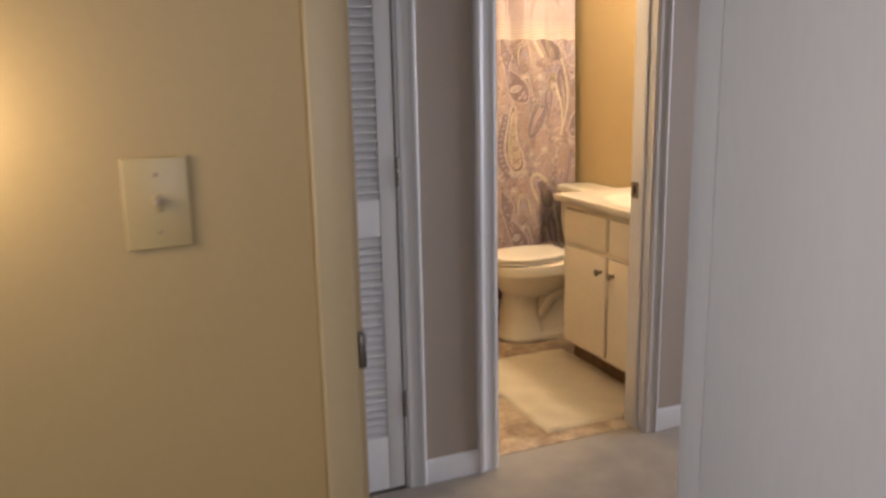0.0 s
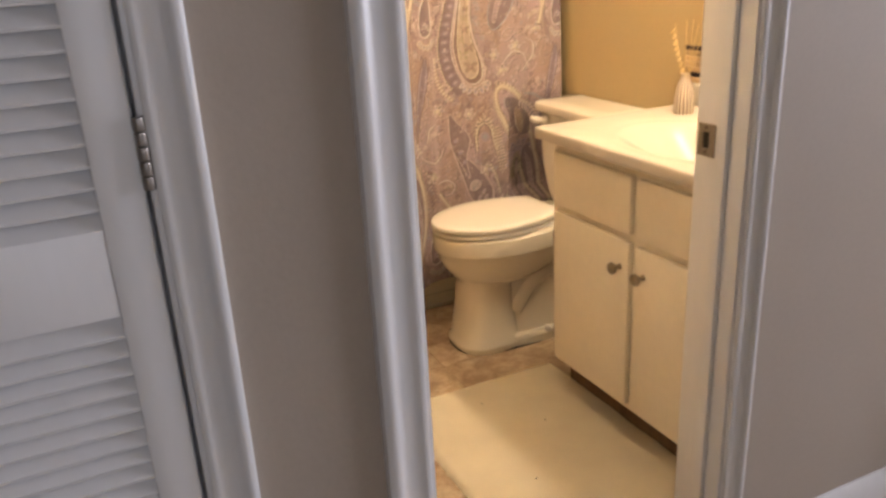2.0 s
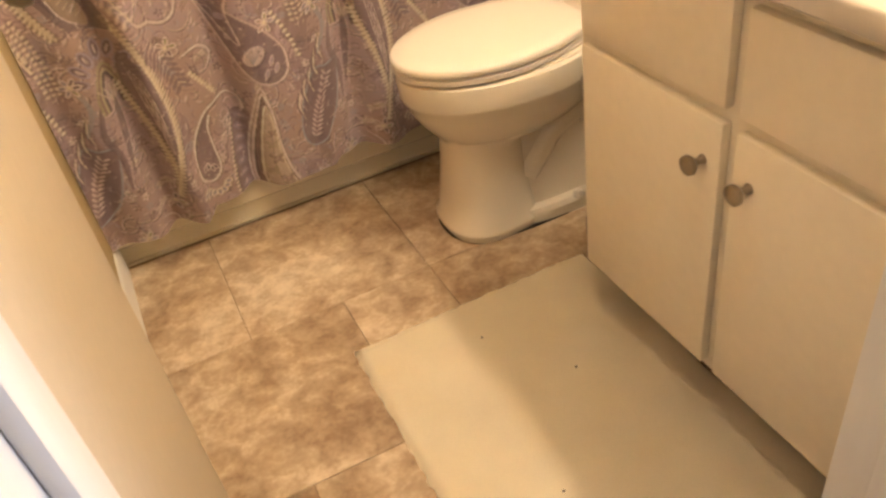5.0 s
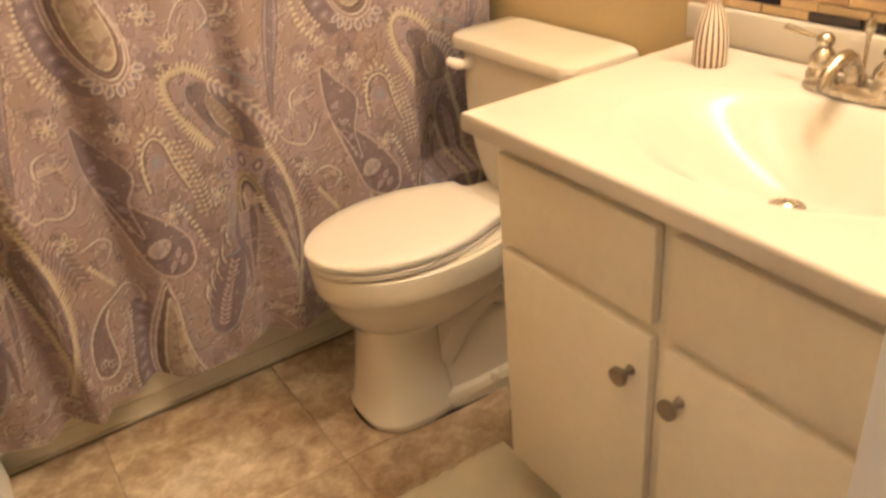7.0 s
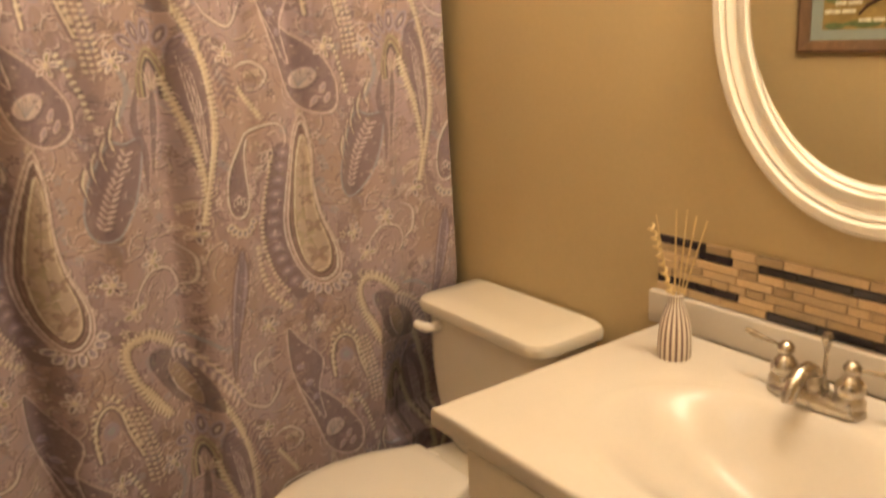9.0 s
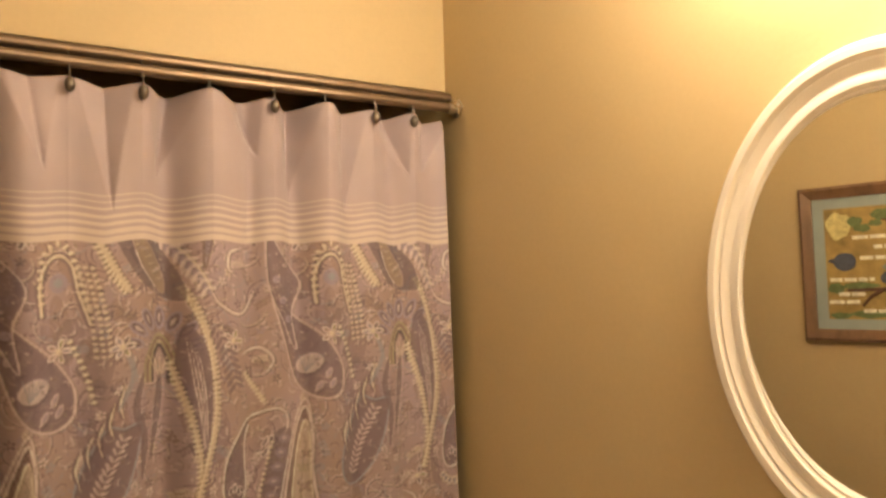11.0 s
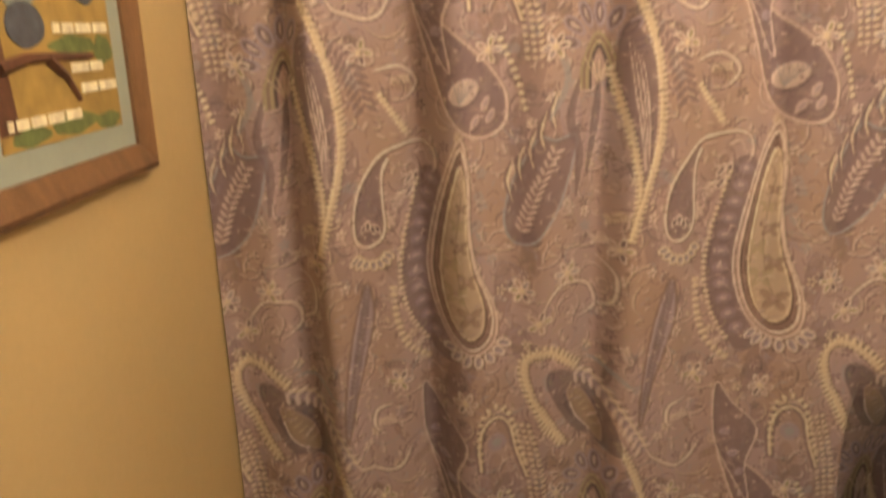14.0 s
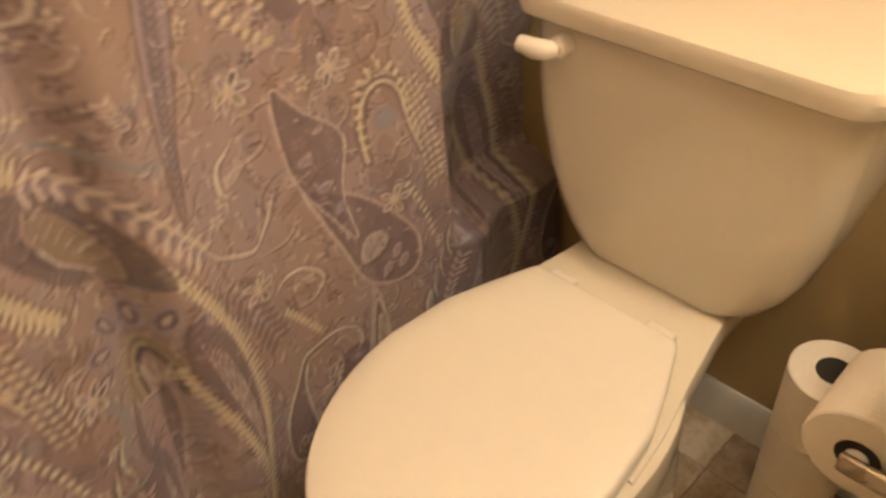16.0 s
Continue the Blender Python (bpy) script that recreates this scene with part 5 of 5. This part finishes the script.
def diffuser():
    cx, cy, z0 = 2.622, 3.342, 0.8222
    d = thing("reed_diffuser", (cx, cy, z0), "striped ceramic diffuser bottle with rattan reeds", "diffuser")
    part("bottle", lathe([(0.027, 0.0), (0.0285, 0.003), (0.0285, 0.030), (0.027, 0.050), (0.023, 0.070), (0.017, 0.088), (0.0125, 0.098), (0.0125, 0.110), (0.0135, 0.112), (0.010, 0.113), (0.009, 0.100)], n=40), striped_glass(), d, "brown and cream striped bottle")
    rnd = random.Random(4)
    for o, hz in ((-0.034, 0.250), (-0.001, 0.258), (0.010, 0.257), (0.030, 0.248), (0.047, 0.240)):
        dx, dy = 0.62 * o + rnd.uniform(-0.006, 0.006), -0.785 * o
        a = (rnd.uniform(-0.004, 0.004), rnd.uniform(-0.004, 0.004), 0.06)
        part("reed", tube([a, (dx * 0.5 + a[0] * 0.5, dy * 0.5, (0.06 + hz) / 2), (dx, dy, hz)], 0.0013, 6), M["reed"], d)
    pts = []
    for i in range(150):
        u = i / 149
        c = Vector((-0.002 - 0.026 * u, 0.004 + 0.031 * u, 0.095 + 0.138 * u))
        a = u * 2 * math.pi * 9
        pts.append(c + Vector((math.cos(a), 0.9 * math.sin(a), 0.25 * math.sin(a))) * 0.0055)
    part("curled_reed", tube(pts, 0.0021, 6), M["reed"], d, "pale curled reed")


def mosaic():
    """Thin strips of stone and dark glass in running courses."""
    y0, y1, z0, z1, x = YD + 0.003, 3.476, 0.8855, 0.993, XR
    m = thing("mosaic_backsplash", (x, y0, z0), "stone and dark glass mosaic strip above the vanity", "backsplash")
    wpart("grout_bed", box(x - 0.004, x - 0.0005, y0, y1, z0, z1), M["mosaic_grout"], m, "tan grout bed", False)
    rnd = random.Random(11)
    rows, cache = 7, {}
    glass = {6: ((0.0, 0.095),), 5: ((0.095, 0.185), (0.235, 0.44), (0.52, 0.70)), 1: ((0.04, 0.19), (0.47, 0.60)), 0: ((0.21, 0.45), (0.60, 0.75))}
    rh = (z1 - z0) / rows
    for r in range(rows):
        y = y1
        while y > y0 + 0.01:
            w = rnd.choice((0.035, 0.05, 0.05, 0.07, 0.09))
            w = min(w, y - y0)
            run = y1 - y + w / 2
            dark = any(lo < run < hi for lo, hi in glass.get(r, ()))
            key = (round(w, 4), dark)
            if key not in cache:
                bm = box(-0.0075, 0.0, -w + 0.001, -0.001, 0.0007, rh - 0.0007, 0.0012, 1)
                ob = part("tile", bm, M["mosaic_dark"] if dark else M["mosaic_tan"], m, smooth=False)
                cache[key] = ob
            else:
                ob = cache[key].copy()
                scene.collection.objects.link(ob)
            ob.location = (-rnd.uniform(0.0, 0.0012) - 0.002, y - y0, z0 + r * rh - z0)
            y -= w


def mirror():
    cy, cz, a, b, x = 3.078, 1.42, 0.288, 0.359, XR
    m = thing("oval_mirror", (x, cy, cz), "oval wall mirror in a white moulded frame", "mirror")
    n = 96
    prof = ((0.0, 0.001), (0.0, 0.018), (0.008, 0.027), (0.020, 0.028), (0.027, 0.020), (0.030, 0.024), (0.036, 0.021), (0.044, 0.017), (0.052, 0.022), (0.062, 0.022), (0.068, 0.015), (0.070, 0.018), (0.074, 0.014), (0.074, 0.004))
    rings = []
    for u, h in prof:
        h += 0.009 if h > 0.002 else 0
        rings.append([(x - h, cy + (a - u) * math.cos(2 * math.pi * i / n), cz + (b - u) * math.sin(2 * math.pi * i / n)) for i in range(n)])
    wpart("frame", loft(rings, cap=False), M["frame_white"], m, "white moulded oval frame")
    wpart("glass", loft([[(x - h - 0.052 * (a - 0.070) * math.cos(2 * math.pi * i / n) - 0.012 * (b - 0.070) * math.sin(2 * math.pi * i / n), cy + (a - 0.070) * math.cos(2 * math.pi * i / n), cz + (b - 0.070) * math.sin(2 * math.pi * i / n)) for i in range(n)] for h in (0.0155, 0.0175)]), M["mirror"], m, "silvered mirror glass", False)


def vanity_light():
    v = thing("vanity_light", (XR, 3.08, 2.14), "brushed nickel vanity light bar above the mirror", "wall lamp")
    wpart("bar", box(XR - 0.03, XR - 0.001, 2.74, 3.28, 2.10, 2.20, 0.006), M["nickel"], v)
    for k in range(3):
        wpart("socket", lathe([(0.03, XR - 0.03), (0.03, XR - 0.042), (0.02, XR - 0.052)], (0, 2.83 + 0.18 * k, 2.14), 20, "x"), M["nickel"], v)


def ceiling_lamp():
    # unseen canopy, added to go with the ceiling fill light
    c = thing("ceiling_lamp", (1.88, 3.08, H), "nickel canopy added over the unseen bathroom fill light", "ceiling lamp")
    wpart("canopy", lathe([(0.06, H - 0.0005), (0.06, H - 0.02), (0.02, H - 0.03), (0.02, H - 0.055)], (1.88, 3.08, 0), 28), M["nickel"], c)


def picture():
    x, y0, y1, z0, z1 = XL, 3.428, 3.855, 1.215, 1.695
    p = thing("framed_print", (x, (y0 + y1) / 2, z0), "tree print in a brown wooden frame with blue-grey mat", "picture")
    fw, dp = 0.037, 0.022
    prof = ((0, 0), (0, dp), (fw * 0.25, dp + 0.004), (fw * 0.6, dp - 0.002), (fw, dp - 0.008), (fw, 0))
    cor = lambda i: ((y0 + i, z0 + i), (y1 - i, z0 + i), (y1 - i, z1 - i), (y0 + i, z1 - i))
    for k in range(4):
        rings = []
        for e in (k, (k + 1) % 4):
            rings.append([(x + 0.001 + h, *cor(u)[e]) for u, h in prof])
        wpart("frame_side", loft(rings), M["wood"], p, smooth=False)
    i = fw - 0.004
    wpart("mat_board", box(x + 0.002, x + 0.010, y0 + i, y1 - i, z0 + i, z1 - i), M["matboard"], p, "blue-grey mat board", False)
    ya, yb, za, zb = y0 + 0.081, y1 - 0.073, z0 + 0.068, z1 - 0.070
    sheet = wpart("print_sheet", box(x + 0.010, x + 0.0112, ya, yb, za, zb), material("ochre_print", (0.32, 0.225, 0.075), 0.6, scale=9, vary=0.45, bump=0.0, grain=45), p, "ochre and green print", False)
    ink = {n: material(n, c, 0.6, scale=45, vary=0.4, bump=0.0) for n, c in (("trunk_ink", (0.10, 0.045, 0.028)), ("bird_ink", (0.075, 0.085, 0.115)), ("pale_bird_ink", (0.22, 0.27, 0.25)), ("leaf_ink", (0.13, 0.17, 0.065)), ("sky_ink", (0.58, 0.50, 0.22)), ("text_ink", (0.78, 0.70, 0.55)))}
    W, T2 = yb - ya, zb - za
    def place(u, v):
        return yb - u * W, zb - v * T2
    def blob(nm, u, v, ru, rv, mat, lift, seed=0.0, rough=0.12):
        cy, cz = place(u, v)
        ring = [[(x + h, cy + ru * W * math.cos(2 * math.pi * j / 24) * (1 + rough * math.sin(0.79 * j + seed)), cz + rv * T2 * math.sin(2 * math.pi * j / 24) * (1 + rough * math.cos(1.31 * j + seed))) for j in range(24)] for h in (0.0112, lift)]
        part(nm, loft(ring), mat, sheet, smooth=False)
    def bough(points, r):
        part("branch", tube([(x + 0.0114, *place(u, v)) for u, v in points], r, 6, lambda q: 1 - 0.5 * q), ink["trunk_ink"], sheet, smooth=False)
    blob("sky_patch", 0.16, 0.16, 0.14, 0.12, ink["sky_ink"], 0.01145)
    for k, (u, v, ru, rv) in enumerate(((0.14, 0.97, 0.12, 0.03), (0.45, 0.955, 0.20, 0.035), (0.80, 0.965, 0.14, 0.03), (0.10, 0.72, 0.09, 0.05), (0.36, 0.70, 0.20, 0.03))):
        blob("grass_patch", u, v, ru, rv, ink["leaf_ink"], 0.0116, k)
    yt, zt = place(1.0, 0.0)
    part("tree_trunk", loft([[(x + 0.0118, yt + w, zt - v * T2), (x + 0.0118, yt + 0.0005, zt - v * T2), (x + 0.0112, yt + 0.0005, zt - v * T2), (x + 0.0112, yt + w, zt - v * T2)] for v, w in ((0.01, 0.030), (0.2, 0.027), (0.5, 0.024), (0.75, 0.030), (0.95, 0.036))]), ink["trunk_ink"], sheet, smooth=False)
    bough([(0.95, 0.76), (0.75, 0.735), (0.5, 0.735), (0.22, 0.74)], 0.0080)
    bough([(0.60, 0.74), (0.47, 0.80), (0.38, 0.88)], 0.0075)
    bough([(0.92, 0.20), (0.78, 0.15), (0.62, 0.12)], 0.0050)
    for k, (u, v, ru, rv) in enumerate(((0.34, 0.13, 0.08, 0.045), (0.62, 0.08, 0.10, 0.05), (0.42, 0.19, 0.09, 0.035), (0.56, 0.15, 0.07, 0.03))):
        blob("leaf_patch", u, v, ru, rv, ink["leaf_ink"], 0.0121, k)
    blob("blue_shape", 0.21, 0.485, 0.125, 0.082, ink["bird_ink"], 0.0126, 1.0, 0.03)
    blob("tail_shape", 0.09, 0.475, 0.06, 0.020, ink["bird_ink"], 0.0124, 2.0)
    blob("pale_shape", 0.74, 0.545, 0.12, 0.05, ink["pale_bird_ink"], 0.0124, 0.5)
    blob("blue_shape", 0.72, 0.635, 0.135, 0.070, ink["bird_ink"], 0.0126, 2.4, 0.03)
    rnd = random.Random(2)
    for u0, u1, v in ((0.31, 0.82, 0.27), (0.53, 0.85, 0.36), (0.38, 0.79, 0.455), (0.04, 0.52, 0.645), (0.13, 0.44, 0.775), (0.02, 0.35, 0.845), (0.39, 0.95, 0.925)):
        u = u0
        while u < u1 - 0.03:
            w = min(rnd.uniform(0.08, 0.17), u1 - u)
            (ye, ze), (yf, _) = place(u, v), place(u + w, v)
            part("text_bar", box(x + 0.0112, x + 0.0129, yf, ye, ze - 0.0055, ze + 0.0055), ink["text_ink"], sheet, smooth=False)
            u += w + 0.022


def bath_mat():
    y0, y1, x0, x1 = 2.745, 3.560, 1.745, 2.300
    m = thing("bath_mat", (x0, y0, 0), "cream cotton bath mat lying before the vanity", "bath mat")
    rnd = random.Random(5)
    def sheet(xa, xb, z, mat, nm, lab, rag):
        bm = bmesh.new()
        nx, ny = max(3, int((xb - xa) / 0.012)), int((y1 - y0) / 0.012)
        g = []
        for j in range(ny + 1):
            row = []
            for i in range(nx + 1):
                X, Y = xa + (xb - xa) * i / nx, y0 + (y1 - y0) * j / ny
                e = min(i, nx - i if xb == x1 else 9, j, ny - j) if rag else 9
                zz = z + 0.0012 * math.sin(40 * X + 3 * math.sin(9 * Y)) + 0.0010 * math.sin(33 * Y + 17 * X)
                if i == 0 and xa == x0 or j in (0, ny):
                    zz = 0.0015
                jit = rnd.uniform(-0.0025, 0.0025)
                row.append(bm.verts.new((X + (jit if i == 0 else 0), Y + (jit if j in (0, ny) else 0), zz)))
            g.append(row)
        for j in range(ny):
            for i in range(nx):
                bm.faces.new((g[j][i], g[j][i + 1], g[j + 1][i + 1], g[j + 1][i]))
        bmesh.ops.solidify(bm, geom=bm.faces[:], thickness=0.0012)
        return wpart(nm, bm, mat, m, lab)
    sheet(x0, x1, 0.0095, M["rug"], "woven_cotton", "cream cotton weave", True)


def lint():
    for x, y in ((1.985, 3.44), (2.10, 3.27), (1.93, 3.05)):
        k = thing("lint_speck", (x, y, 0.0105), "dark lint speck lying on the bath mat", "lint", group="specks on the mat")
        part("fluff", lathe([(0.0008, 0.0), (0.0026, 0.0008), (0.0022, 0.0018), (0.0005, 0.0022)], n=8), M["bronze"], k)


def paper_holder():
    cx, cy, z = 2.455, 3.508, 0.508
    p = thing("toilet_paper_holder", (cx, VY1, z), "toilet paper roll on a holder fixed to the vanity's side", "paper holder")
    for dx in (-0.062, 0.066):
        wpart("bracket", box(cx + dx - 0.004, cx + dx + 0.004, VY1 - 0.001, cy + 0.012, z - 0.012, z + 0.012, 0.003), M["nickel"], p)
    wpart("spindle", tube([(cx - 0.06, cy, z), (cx + 0.064, cy, z)], 0.011, 14), M["white_plastic"], p)
    def roll(parent, at, axis, r=0.052, w=0.10, nm="paper_roll"):
        i = "xyz".index(axis)
        base = at[i]
        flat = tuple(0 if k == i else v for k, v in enumerate(at))
        rl = wpart(nm, lathe([(0.021, base - w / 2), (r - 0.002, base - w / 2), (r, base - w / 2 + 0.002), (r, base + w / 2 - 0.002), (r - 0.002, base + w / 2), (0.021, base + w / 2)], flat, 36, axis), M["paper"], parent, "white toilet paper roll")
        # solid plug whose dark colour paints the shade within the core
        part("core", lathe([(0.0208, base - w / 2 - 0.0005), (0.0208, base + w / 2 + 0.0005)], flat, 24, axis), M["dark"], rl, "core plug, hollow's shade painted dark")
    roll(p, (cx, cy, z), "x")
    first = None
    for k in range(4):
        at = (2.580, 3.585, 0.0525 + 0.102 * k)
        s = thing("spare_paper_roll", at, "spare toilet paper roll in a stack on the floor", "toilet paper", group="stack of spare rolls")
        roll(s, at, "z", 0.050, 0.102, "paper")


# ---- floor tiles ----
def floor_tiles():
    u, ox, oy, gap = 0.2150, 1.352, 4.155, 0.0009
    lay = []
    bands = (("1x2", "2x2", "2x2", "1x2", "1x2"), ("2x2", "s", "2x2", "1x2", "1x2"), ("s", "2x2", "2x2", "s", "1x2"), ("2x2", "1x2", "2x2", "s", "1x2"))
    for r, band in enumerate(bands):
        x, y = ox - (0.0 if r % 2 == 0 else 0.0), oy - r * 2 * u
        for k in band:
            if k == "2x2":
                lay.append((x, y - 2 * u, 2 * u, 2 * u)); x += 2 * u
            elif k == "1x2":
                lay.append((x, y - 2 * u, u, 2 * u)); x += u
            else:
                lay.append((x, y - u, u, u)); lay.append((x, y - 2 * u, u, u)); x += u
    cache = {}
    for x, y, w, d in lay:
        x1, y1 = min(x + w, XR + 0.05), y + d
        y0 = max(y, 2.66)
        if x1 - x < 0.03 or y1 - y0 < 0.03:
            continue
        key = (round(x1 - x, 3), round(y1 - y0, 3))
        if key not in cache:
            bm = box(gap, key[0] - gap, gap, key[1] - gap, -0.005, 0.0, 0.001, 1)
            cache[key] = part("tile", bm, M["tile"], floor, smooth=False)
            ob = cache[key]
        else:
            ob = cache[key].copy()
            scene.collection.objects.link(ob)
        ob.location = (x, y0, 0)


curtain()
rod_and_hooks()
toilet()
vanity()
countertop()
faucet()
diffuser()
mosaic()
mirror()
vanity_light()
ceiling_lamp()
picture()
bath_mat()
lint()
paper_holder()
floor_tiles()
